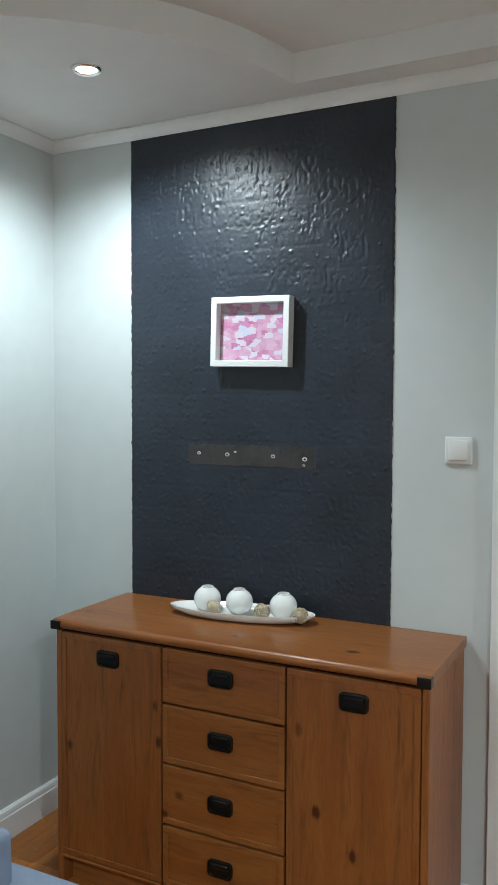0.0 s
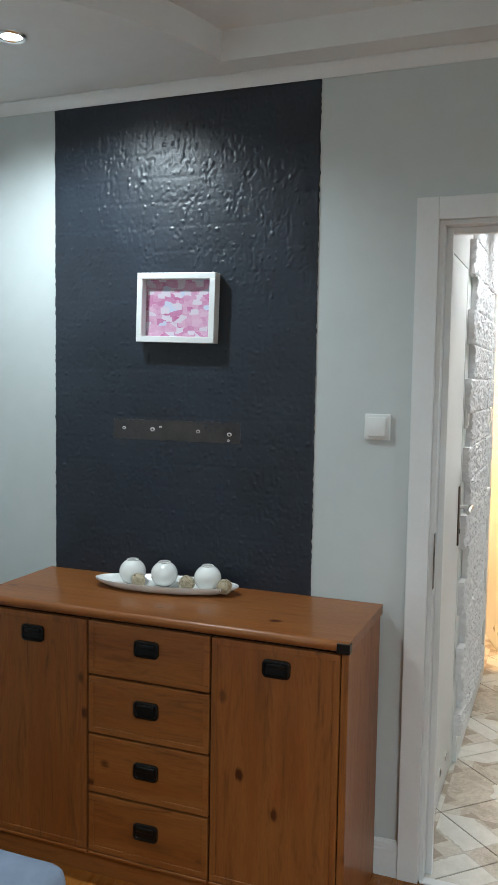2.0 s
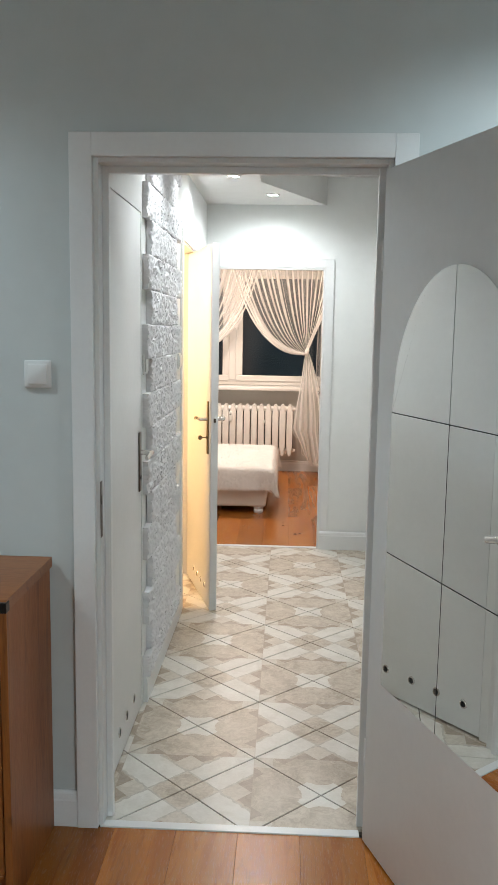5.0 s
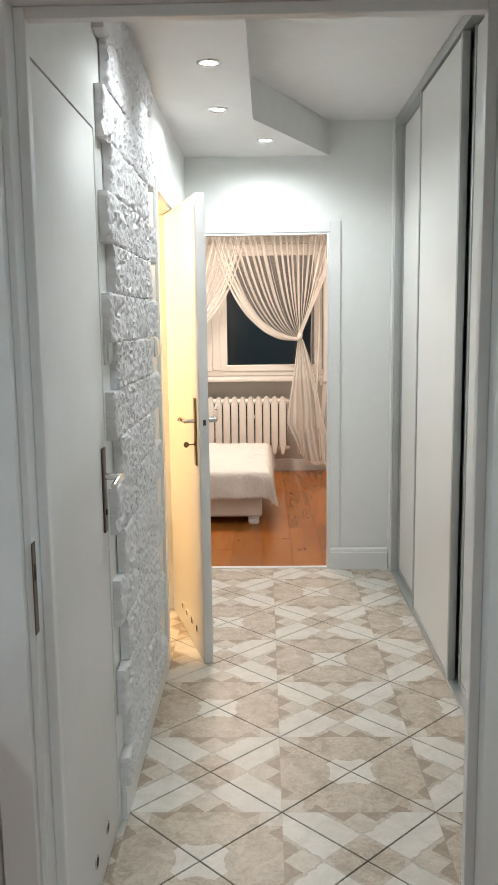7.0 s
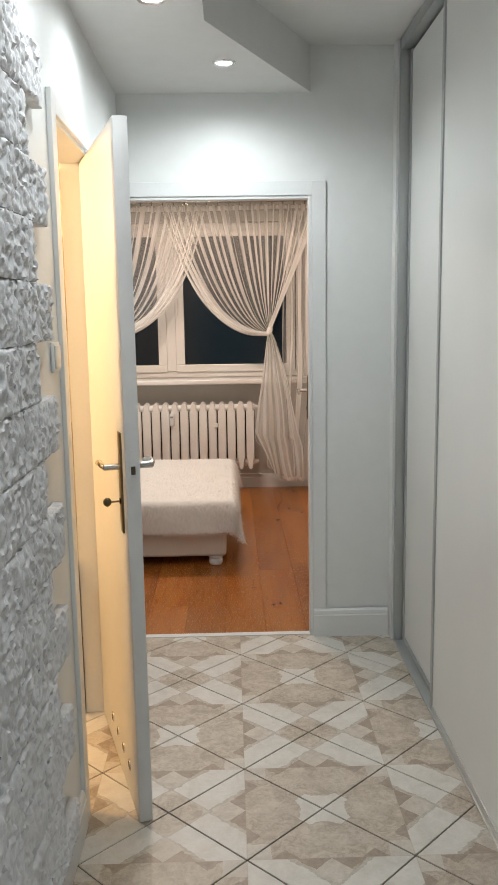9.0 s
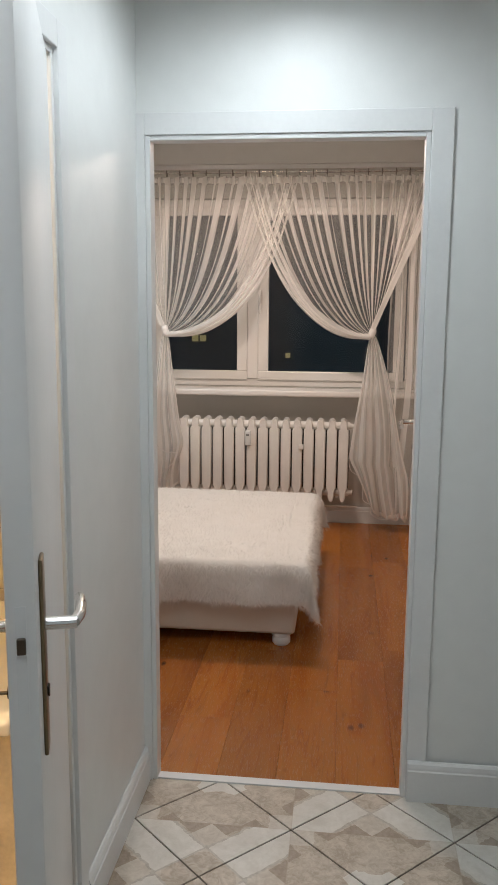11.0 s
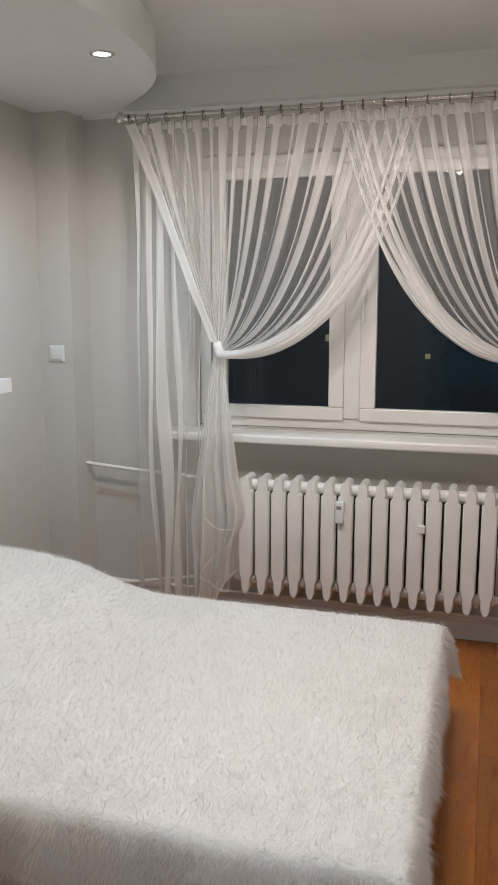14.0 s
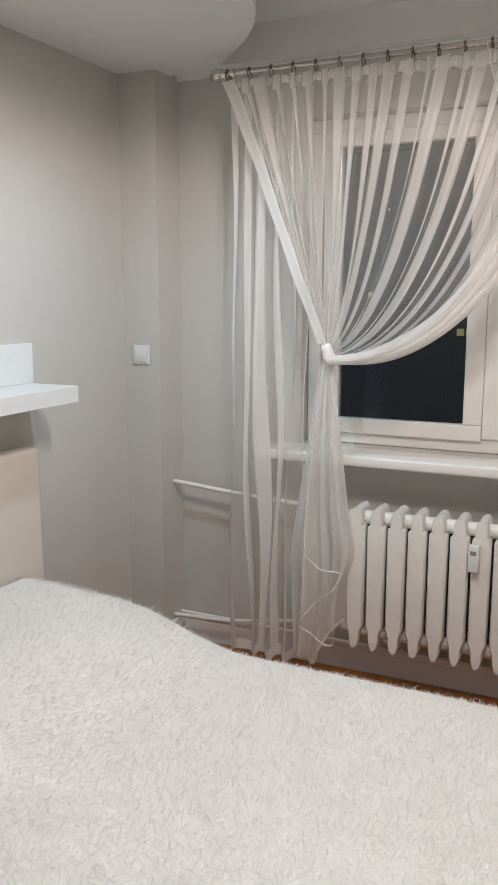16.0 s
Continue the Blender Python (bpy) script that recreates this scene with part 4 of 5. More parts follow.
# sofa corner below the line of sight
sofa = thing("sofa", "blue-grey fabric sofa with a rounded end", "sofa")
bm = B()
box(bm, -1.42, 0.95, 0.10, -0.39, 1.515, 0.40, 0.05, 4)
part("base", bm, SOFA, sofa, "", 50)
bm = B()
box(bm, -1.42, 0.93, 0.385, -0.37, 1.53, 0.53, 0.04, 5)
part("seat_cushion", bm, SOFA, sofa, "", 50)
bm = B()
box(bm, -1.42, 1.05, 0.50, -0.645, 1.455, 0.645, 0.020, 4)
part("back_cushion", bm, SOFA, sofa, "", 50)
for fx, fy in ((-1.36, 1.0), (-0.5, 1.0), (-1.36, 1.5), (-0.5, 1.5)):
    part("foot", rod(B(), (fx, fy, 0), (fx, fy, 0.11), 0.018, 0.024), BLACKMETAL, sofa)

# ================= hall =================
# plaster stones, each with a broken face
random.seed(11)


def stone_mesh(w, h, seed):
    nx, nz = int(w / 0.005), 22
    vs, fs = [], []
    for j in range(nz + 1):
        for i in range(nx + 1):
            y, z = w * i / nx, h * j / nz
            edge = min(i, nx - i, (j) * 1.0, (nz - j) * 1.0)
            p = Vector((y * 22, z * 30, seed * 7.3))
            q = Vector((y * 60, z * 70, seed * 3.1))
            chip = 1 - 2 * abs(noise.noise(p * 0.9))
            d = 0.030 + 0.006 * chip * noise.noise(q * 0.5 + p * 0.3) - 0.012 * abs(noise.noise(q * 0.75 + Vector((chip, 0, 0)))) + 0.005 * noise.noise(q * 1.15) + 0.0028 * noise.noise(q * 2.4) + 0.005 * noise.noise(Vector((y * 7, z * 9, seed)))
            d = max(0.008, d)
            jy = 0.0035 * noise.noise(Vector((z * 40, seed, i)))
            jz = 0.0028 * noise.noise(Vector((y * 30, seed, j)))
            if edge == 0:
                d *= 0.86
            vs.append((d, y + (jy if i in (0, nx) else 0), z + (jz if j in (0, nz) else 0)))
    for j in range(nz):
        for i in range(nx):
            a = j * (nx + 1) + i
            fs.append((a, a + 1, a + nx + 2, a + nx + 1))
    ring = [i for i in range(nx + 1)] + [j * (nx + 1) + nx for j in range(1, nz + 1)] + [nz * (nx + 1) + i for i in range(nx - 1, -1, -1)] + [j * (nx + 1) for j in range(nz - 1, 0, -1)]
    base = len(vs)
    for k in ring:
        vs.append((0.0, vs[k][1], vs[k][2]))
    for n in range(len(ring)):
        m = (n + 1) % len(ring)
        fs.append((ring[m], ring[n], base + n, base + m))
    me = bpy.data.meshes.new("stone")
    me.from_pydata(vs, [], fs)
    me.materials.append(STONE)
    me.shade_smooth()
    me.set_sharp_from_angle(angle=radians(50))
    return me


cladding = tagged(new("wall_cladding"), "white plaster split-stone cladding with ragged ends", "stone cladding", "", "structure")
COURSE = 0.136
long_set = [stone_mesh(0.3215, COURSE - 0.0012, s) for s in range(8)]
short_set = [stone_mesh(0.3625, COURSE - 0.0012, s + 20) for s in range(8)]
for i in range(18):
    z = 0.072 + COURSE * i
    y0, meshes, w, count = (3.442, long_set, 0.3225, 3) if i % 2 == 0 else (3.522, short_set, 0.3640, 2)
    for k in range(count):
        st = new("stone", meshes[(i * 3 + k * 5) % 8])
        st.location = (HALL_L - 0.002 + 0.006 * random.random(), y0 + k * w, max(z, 0.118))
        if z < 0.118:
            st.scale.z = (z + COURSE - 0.119) / COURSE
        elif z + COURSE > 2.39:
            st.scale.z = (2.395 - z) / COURSE
        st.parent = cladding

# fitted wardrobe with sliding doors
ward = thing("sliding_wardrobe", "fitted wardrobe with pale sliding doors in grey aluminium frames", "wardrobe")
WX = HALL_R
part("carcass", box(B(), WX + 0.10, HY0 + 0.005, 0.0, 1.995, 5.935, 2.55), WARDROBE, ward)
part("end_post", box(B(), WX - 0.003, 5.900, 0.0, WX + 0.095, 5.925, 2.582, 0.002), ALU, ward, "grey aluminium end profile")
part("filler_strip", box(B(), WX - 0.012, 5.9265, 0.0, WX + 0.09, 5.998, 2.583, 0.001), WARDROBE, ward)
part("top_rail", box(B(), WX - 0.002, HY0 + 0.005, 2.535, WX + 0.095, 5.892, 2.582, 0.002), ALU, ward, "grey aluminium top track")
part("bottom_rail", box(B(), WX - 0.002, HY0 + 0.005, 0.0, WX + 0.095, 5.892, 0.010, 0.001), ALU, ward, "grey aluminium floor track")
for y0, y1, x in ((5.19, 5.891, WX + 0.034), (4.40, 5.235, WX + 0.001), (3.58, 4.36, WX + 0.034), (2.72, 3.62, WX + 0.001)):
    dr = part("sliding_door", box(B(), x + 0.006, y0 + 0.022, 0.035, x + 0.024, y1 - 0.022, 2.525, 0.001), WARDROBE, ward, "pale matt sliding door panel")
    for a, b in ((y0, y0 + 0.024), (y1 - 0.024, y1)):
        part("edge_profile", box(B(), x, a, 0.012, x + 0.030, b, 2.533, 0.002), ALU, dr)
    part("foot_profile", box(B(), x + 0.002, y0 + 0.0245, 0.012, x + 0.028, y1 - 0.0245, 0.036, 0.001), ALU, dr)

# ================= bathroom, seen through the gap =================
wallb = bpy.data.objects["wall_bath_north"]
rnd_b = random.Random(8)
tile_a = None
for r in range(12):
    for c in range(6):
        x0, z0 = 0.072 - 0.245 * (c + 1), 0.02 + 0.2 * r
        if tile_a is None:
            tile_a = part("tile", box(B(), 0.0, -0.006, 0.0, 0.243, 0.0, 0.198, 0.001, 1), BATHTILE, wallb)
            tile_b = part("tile", box(B(), 0.0, -0.006, 0.0, 0.243, 0.0, 0.198, 0.001, 1), BATHTILE_B, wallb)
            tile_b.location = (0.072 - 0.245 * 7, BY1 - 0.001, 0.02)
            ob = tile_a
        else:
            ob = new("tile", tile_a.data if rnd_b.random() < 0.7 else tile_b.data)
            ob.parent = wallb
        ob.location = (x0, BY1 - 0.001, z0)
tub = thing("bathtub", "white bathtub with a tan tiled apron", "bathtub")
part("rim", box(B(), BX0 + 0.02, 5.22, 0.56, 0.072, 5.95, 0.60, 0.012, 3), CERAMIC, tub, "", 50)
part("apron", box(B(), BX0 + 0.02, 5.26, 0.0, 0.072, 5.30, 0.555), BATHTILE, tub)
screen = thing("shower_screen", "clear glass shower screen with a slim frame", "shower screen")
part("glass_sheet", box(B(), -0.75, 5.235, 0.603, -0.08, 5.241, 2.0), GLASS, screen)
part("frame_profile", box(B(), -0.08, 5.228, 0.603, -0.066, 5.248, 2.0), CHROME, screen)

# ================= bedroom =================
# window
win = thing("window_1", "white plastic two-sash window at night", "window", "", "structure")
WYF, WYB = 9.345, 9.41
fx0, fx1, fz0, fz1 = WIN[0] + 0.002, WIN[1] - 0.002, WIN[2] + 0.002, WIN[3] - 0.002
for a, b, c, d in ((fx0, fx1, fz0, fz0 + 0.055), (fx0, fx1, fz1 - 0.055, fz1), (fx0, fx0 + 0.055, fz0 + 0.055, fz1 - 0.055), (fx1 - 0.055, fx1, fz0 + 0.055, fz1 - 0.055), (0.1135, 0.1885, fz0 + 0.055, fz1 - 0.055)):
    part("window_frame", box(B(), a, WYF + (0.006 if a == 0.1135 else 0.018), c, b, WYB, d, 0.004), PVC, win)
for p0, p1 in ((-0.463, 0.041), (0.261, 1.122)):
    q0, q1 = 1.052, 2.108
    e = 0.072
    sash = part("sash", box(B(), p0 - e, WYF, q0 - e + 0.01, p1 + e, WYF + 0.045, q0, 0.005), PVC, win)
    part("sash_bar", box(B(), p0 - e, WYF, q1, p1 + e, WYF + 0.045, q1 + e - 0.02, 0.005), PVC, sash)
    part("sash_bar", box(B(), p0 - e, WYF, q0, p0, WYF + 0.045, q1, 0.005), PVC, sash)
    part("sash_bar", box(B(), p1, WYF, q0, p1 + e, WYF + 0.045, q1, 0.005), PVC, sash)
    g = part("pane", box(B(), p0 - 0.004, WYF + 0.018, q0 - 0.004, p1 + 0.004, WYF + 0.024, q1 + 0.004), GLASS, win, "dark glass pane at night")
    g.visible_shadow = False
hnd = part("window_handle", box(B(), 0.193, WYF - 0.028, 1.448, 0.209, WYF - 0.012, 1.578, 0.005, 3), PVC, win, "white window handle")
part("handle_base", box(B(), 0.189, WYF - 0.013, 1.538, 0.213, WYF + 0.001, 1.608, 0.003), PVC, hnd)
struct("window_sill", box(B(), -0.733, 9.115, 0.900, 1.357, 9.345, 0.942, 0.010, 3), PVC, "glossy white window sill over the radiator", "window sill", 40)

# radiator
rad = thing("radiator", "cream white cast-iron column radiator under the window", "radiator")
NS, RX0, RX1, RZ0, RZ1 = 15, -0.322, 0.836, 0.200, 0.755
pitch = (RX1 - RX0) / NS


def radiator_section():
    """One cast section: a fin with shoulders, a pointed foot and two round columns' depth."""
    h = RZ1 - RZ0
    half = [(0.006, 0.0), (0.015, 0.010), (0.021, 0.032), (0.0225, 0.068), (0.028, 0.082), (0.0338, 0.094), (0.0338, h - 0.072), (0.031, h - 0.066), (0.0245, h - 0.062), (0.0235, h - 0.030), (0.020, h - 0.012), (0.013, h - 0.003), (0.005, h)]
    outline = [(x, z) for x, z in half] + [(-x, z) for x, z in half[::-1]]
    bm = B()
    layers = []
    for y, s in ((0.0, 0.80), (0.003, 0.88), (0.010, 1.0), (0.030, 1.0), (0.036, 0.92), (0.092, 0.92), (0.100, 1.0), (0.118, 1.0), (0.126, 0.72)):
        layers.append([bm.verts.new((x * s, y, z)) for x, z in outline])
    n = len(outline)
    for a, b in zip(layers, layers[1:]):
        for i in range(n):
            j = (i + 1) % n
            bm.faces.new((a[i], a[j], b[j], b[i]))
    bm.faces.new(layers[0])
    bm.faces.new(layers[-1][::-1])
    rod(bm, (-pitch / 2, 0.063, h - 0.045), (pitch / 2, 0.063, h - 0.045), 0.027, None, 16)
    rod(bm, (-pitch / 2, 0.063, 0.055), (pitch / 2, 0.063, 0.055), 0.026, None, 16)
    return bm


first = part("section", radiator_section(), RADIATOR, rad, "", 35)
first.location = (RX0 + pitch / 2, 9.055, RZ0)
for k in range(1, NS):
    s = new("section", first.data)
    s.location, s.parent = (RX0 + pitch * (k + 0.5), 9.055, RZ0), rad
# added dark strip in every section; its colour imitates shade between the fins
shade_strip = part("gap_shade_strip", box(B(), -pitch / 2, 0.050, 0.085, pitch / 2, 0.058, RZ1 - RZ0 - 0.072), GAP_SHADE, rad, "near-black strip standing in for the shade between the fins")
shade_strip.location = first.location
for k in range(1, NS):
    s = new("gap_shade_strip", shade_strip.data)
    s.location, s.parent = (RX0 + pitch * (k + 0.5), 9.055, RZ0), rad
for x, d in ((RX1, 1), (RX0, -1)):
    for z in (RZ1 - 0.045, RZ0 + 0.055):
        part("end_plug", rod(B(), (x - d * 0.004, 9.118, z), (x + d * 0.028, 9.118, z), 0.020, 0.015, 12), RADIATOR, rad, "", 40)
meter = part("heat_meter", box(B(), 0.140, 9.026, 0.575, 0.178, 9.054, 0.675, 0.005, 3), PLASTIC, rad, "white heat meter clipped between the fins", 50)
part("meter_display", box(B(), 0.147, 9.0245, 0.640, 0.168, 9.0255, 0.655), surface("grey_display", (0.22, 0.22, 0.22), 0.3, relief=0), meter)
part("clip", box(B(), 0.498, 9.038, 0.555, 0.532, 9.056, 0.590, 0.004), RADIATOR, rad)
for k in (1, NS - 2):
    x = RX0 + pitch * (k + 1)
    part("bracket", box(B(), x - 0.008, 9.10, RZ0 + 0.02, x + 0.008, BED_Y1, RZ0 + 0.034, 0.001), RADIATOR, rad)

pipe = thing("heating_pipes", "white painted heating pipes along the wall", "pipe")
part("feed_pipe", sweep(B(), [(-1.162, 9.21, 0.745), (-0.9, 9.205, 0.725), (-0.5, 9.17, 0.712), (-0.36, 9.125, 0.710), (-0.33, 9.118, 0.710)], 0.0095), RADIATOR, pipe, "", 60)
part("return_pipe", sweep(B(), [(-1.162, 9.20, 0.135), (-0.9, 9.205, 0.145), (-0.55, 9.18, 0.215), (-0.40, 9.13, 0.275), (-0.33, 9.118, 0.280)], 0.0095), RADIATOR, pipe, "", 60)
part("low_pipe", sweep(B(), [(-1.162, 9.262, 0.128), (-0.3, 9.262, 0.122), (0.9, 9.262, 0.118)], 0.008), RADIATOR, pipe, "", 60)

# curtain rod with rings
rail = thing("curtain_rod", "brushed steel curtain rod with ball ends and rings", "curtain rod")
RODY, RODZ, RODX0, RODX1 = 9.075, 2.350, -0.840, 1.50
part("rod", rod(B(), (RODX0, RODY, RODZ), (RODX1, RODY, RODZ), 0.0105), STEEL, rail, "", 50)
bm = B()
lathe(bm, [(0.011, -0.050), (0.017, -0.048), (0.017, -0.040), (0.012, -0.038), (0.012, -0.016), (0.018, -0.012), (0.018, -0.004), (0.012, 0.0), (0.012, 0.006), (0.022, 0.014), (0.027, 0.028), (0.022, 0.042), (0.012, 0.047), (0.008, 0.052), (0.0, 0.054)], (RODX0, RODY, RODZ), 20, Matrix.Rotation(radians(-90), 4, "Y"))
part("finial", bm, STEEL, rail, "turned ball end", 50)
for bx in (-0.845, 0.30, 1.40):
    bm = B()
    rod(bm, (bx, RODY, RODZ), (bx, BED_Y1 - 0.001, RODZ), 0.006)
    rod(bm, (bx, BED_Y1 - 0.008, RODZ), (bx, BED_Y1 - 0.001, RODZ), 0.024)
    rod(bm, (bx - 0.012, RODY, RODZ), (bx + 0.012, RODY, RODZ), 0.0145)
    part("bracket", bm, STEEL, rail, "", 50)
bm = B()
sweep(bm, [(0.0, 0.020 * math.cos(a), 0.020 * math.sin(a)) for a in [2 * math.pi * i / 16 for i in range(17)]], 0.0029, 6)
ring0 = part("ring", bm, DULL, rail, "dull steel curtain ring", 60)
ring0.location = (-0.82, RODY, RODZ - 0.007)
for k in range(1, 27):
    r = new("ring", ring0.data)
    r.location, r.parent = (-0.82 + 0.0865 * k, RODY, RODZ - 0.007), rail


# sheer curtains, crossed and tied back
def cloth(name, fn, nu, nv, stripes, parent, hem=False, label="", mat=None):
    """A sheet from fn(u, v); its UV carries the woven stripes."""
    vs = [fn(i / nu, j / nv) for j in range(nv + 1) for i in range(nu + 1)]
    fs = [(j * (nu + 1) + i, j * (nu + 1) + i + 1, (j + 1) * (nu + 1) + i + 1, (j + 1) * (nu + 1) + i) for j in range(nv) for i in range(nu)]
    me = bpy.data.meshes.new(name)
    me.from_pydata([tuple(v) for v in vs], [], fs)
    uv = me.uv_layers.new(name="cloth")
    for f in me.polygons:
        for li in f.loop_indices:
            k = me.loops[li].vertex_index
            i, j = k % (nu + 1), k // (nu + 1)
            uv.data[li].uv = (i / nu * stripes, j / nv if not hem else 1 - j / nv)
    me.materials.append(mat or SHEER)
    me.shade_smooth()
    ob = new(name, me)
    ob.parent = parent
    if label:
        ob["label"] = label
    return ob


def bez(p0, c, p1, t):
    return p0 * (1 - t) ** 2 + c * 2 * t * (1 - t) + p1 * t * t


HEADZ = 2.308


def curtain(sign, xo, xi, tie, ctrl_in, y, tail_fn, falls, frill, rng, label):
    """xo, xi: outer and inner ends of the heading; tie: where it is gathered."""
    th = thing("sheer_curtain", label, "curtain", "crossed sheer curtains")
    tx, tz = tie
    pleats = 21
    slack = (ctrl_in[0] - tx) / (xi - tx)

    def uneven(u):
        return u + 0.016 * noise.noise(Vector((u * 17, rng * 9, 0.0))) * min(1, 8 * u, 8 * (1 - u))

    def strand(u, v):
        """A thread from the heading, hanging in a curve to the tie."""
        xh = xo + (xi - xo) * u
        sag = 0.02 * noise.noise(Vector((u * 11, 4.0, rng))) * u
        c = Vector((tx + (xh - tx) * (0.50 * (1 - u) + slack * u), tz + 0.46 * (1 - u) ** 1.25 + (ctrl_in[1] - tz) * u + sag))
        end = Vector((tx + sign * (0.030 * u - 0.012), tz + 0.034 - 0.066 * u))
        return bez(Vector((xh, HEADZ)), c, end, v)

    def drape(u, v):
        w = uneven(u)
        p = strand(w, v)
        amp = 0.013 * (1 - v) ** 0.5 + 0.010 * math.sin(math.pi * v) + 0.004
        fold = math.sin(2 * math.pi * pleats * w + 1.6 * math.sin(3 * v + rng)) + 0.5 * math.sin(2 * math.pi * pleats * 0.43 * w + 4 * v + rng)
        return (p.x, y + amp * fold - 0.03 * math.sin(math.pi * v) * w, p.y)

    cloth("drape", drape, 380, 48, 21, th)

    def heading(u, v):
        w = uneven(u)
        x = xo + (xi - xo) * w
        f = math.sin(2 * math.pi * pleats * w)
        return (x + 0.003 * f * v, y - 0.006 + 0.011 * f * (1.1 - 0.5 * v), HEADZ + 0.008 - 0.050 * v + 0.006 * f * (1 - v))
    cloth("heading_tape", heading, 300, 5, 21, th, label="pinch-pleated heading tape")

    # bright outer hem, a ribbon from the corner to the tie
    def band(u, v):
        p = Vector((xo + sign * 0.01, HEADZ)) * (1 - v) + Vector((tx - sign * 0.010, tz + 0.03)) * v
        wide = 0.050 - 0.016 * v
        return (p.x + sign * (u - 0.5) * wide + 0.004 * math.sin(5 * v), y - 0.032 + 0.006 * math.sin(7 * v + u) + 0.004 * math.sin(23 * v), p.y + 0.0)
    cloth("hem_band", band, 8, 40, 1.0, th, mat=SHEER_HEM, label="broad doubled hem")

    # the lowest folds, rolled together along the swag
    for k in range(3):
        def swag(u, v, k=k):
            p = strand(1.0 - 0.030 * k, v)
            wide = 0.020 + 0.030 * math.sin(math.pi * v) ** 2 + 0.008 * k
            return (p.x, y - 0.034 - 0.010 * k * v - 0.014 * math.sin(math.pi * u) * (0.4 + v), p.y + wide * (u - 0.25) + 0.004 * math.sin(13 * v + k * 2))
        cloth("swag_hem", swag, 6, 44, 0.7, th, mat=SHEER_TAIL, label="rolled lower hem of the swag")

    turn = Matrix.Rotation(radians(-16 * sign), 4, "Y")
    bm = lathe(B(), [(0.012, -0.034), (0.021, -0.028), (0.0235, -0.010), (0.022, 0.006), (0.0235, 0.012), (0.019, 0.030), (0.010, 0.034)], (tx, y - 0.014, tz), 22, turn, (1, 0.8))
    for vtx in bm.verts:
        vtx.co += Vector((0.004, 0.004, 0.004)) * noise.noise(vtx.co * 110)
    part("tieback", bm, SATIN, th, "white fabric tieback knot", 70)

    cloth("tail", tail_fn, 200, 60, 6.0, th, hem=True, mat=SHEER_TAIL, label="loose gathered tail")
    fall0, fall1, zb = falls

    def fall(u, v):
        w = u + 0.03 * noise.noise(Vector((u * 6, rng, 2.0)))
        x = fall0 + (fall1 - fall0) * w
        z = HEADZ - (HEADZ - zb) * v
        sway = 0.020 * math.sin(5.5 * v + 7 * u + rng) * v + 0.012 * math.sin(13 * v + 11 * u) * v
        return (x + sway, y + 0.034 + 0.017 * math.sin(2 * math.pi * 4 * w + 3 * v + rng) + 0.008 * math.sin(9 * v + 5 * u), z + 0.012 * math.sin(21 * u) * v)
    cloth("side_fall", fall, 110, 60, 5.0, th, hem=True, label="thin layer hanging straight to the floor")
    part("hem_edge", sweep(B(), [(fx, 8.966 - 0.006 * math.sin(0.7 * i), fz) for i, (fx, fz) in enumerate(spline(frill, 5))], 0.0022, 6), SATIN, th, "narrow bright rolled hem", 60)
    return th


def tail_left(u, v):
    z = 1.325 - 1.20 * v
    left = -0.418 - 0.125 * min(1, v * 1.5) ** 0.8
    right = -0.376 + 0.075 * min(1.0, v * 1.5) + 0.030 * math.exp(-((v - 0.66) / 0.13) ** 2) - 0.10 * max(0.0, v - 0.74)
    x = left + (right - left) * u
    lift = 0.30 * max(0.0, u - 0.50) * max(0.0, v - 0.50) / 0.50
    fold = 0.8 * math.sin(2 * math.pi * 2.1 * u + 1.6 * v) + 0.45 * math.sin(2 * math.pi * 4.7 * u + 3 * v + 1) + 0.5 * noise.noise(Vector((u * 6, v * 2.5, 3.0)))
    return (x + 0.012 * math.sin(8 * v + 5 * u) * v, 9.030 + (0.012 + 0.030 * v) * fold, z + lift + 0.03 * math.sin(9 * u) * v)


def tail_right(u, v):
    z = 1.315 - 1.205 * v
    left = 0.948 - 0.115 * min(1, v * 1.35) ** 0.9 + 0.13 * max(0.0, v - 0.70) / 0.30
    right = 0.985 + 0.235 * min(1, v * 1.3) ** 0.8
    x = left + (right - left) * u
    lift = 0.30 * max(0.0, 0.35 - u) * max(0.0, v - 0.55) / 0.45
    fold = 0.8 * math.sin(2 * math.pi * 2.7 * u + 1.2 * v) + 0.4 * math.sin(2 * math.pi * 5.9 * u + 2 * v + 2) + 0.5 * noise.noise(Vector((u * 7, v * 2.5, 9.0)))
    return (x + 0.012 * math.sin(9 * v + 6 * u) * v, 9.030 + (0.012 + 0.028 * v) * fold, z + lift)


FRILL_L = [(-0.455, 0.66), (-0.445, 0.57), (-0.39, 0.53), (-0.315, 0.52), (-0.335, 0.46), (-0.40, 0.40), (-0.475, 0.30), (-0.42, 0.26), (-0.345, 0.23), (-0.335, 0.30)]
FRILL_R = [(0.855, 0.62), (0.835, 0.52), (0.85, 0.44), (0.90, 0.40), (0.93, 0.33), (0.935, 0.24), (0.985, 0.21), (0.99, 0.15), (1.05, 0.115), (1.15, 0.11)]
curtain(1, -0.80, 0.47, (-0.398, 1.337), (0.25, 1.270), 9.040, tail_left, (-0.81, -0.50, 0.09), FRILL_L, 0.3, "white striped sheer curtain gathered to one side over the window")
curtain(-1, 1.36, 0.13, (0.962, 1.334), (0.40, 1.265), 9.025, tail_right, (1.40, 1.08, 0.09), FRILL_R, 1.9, "white striped sheer curtain tied back beside the door")
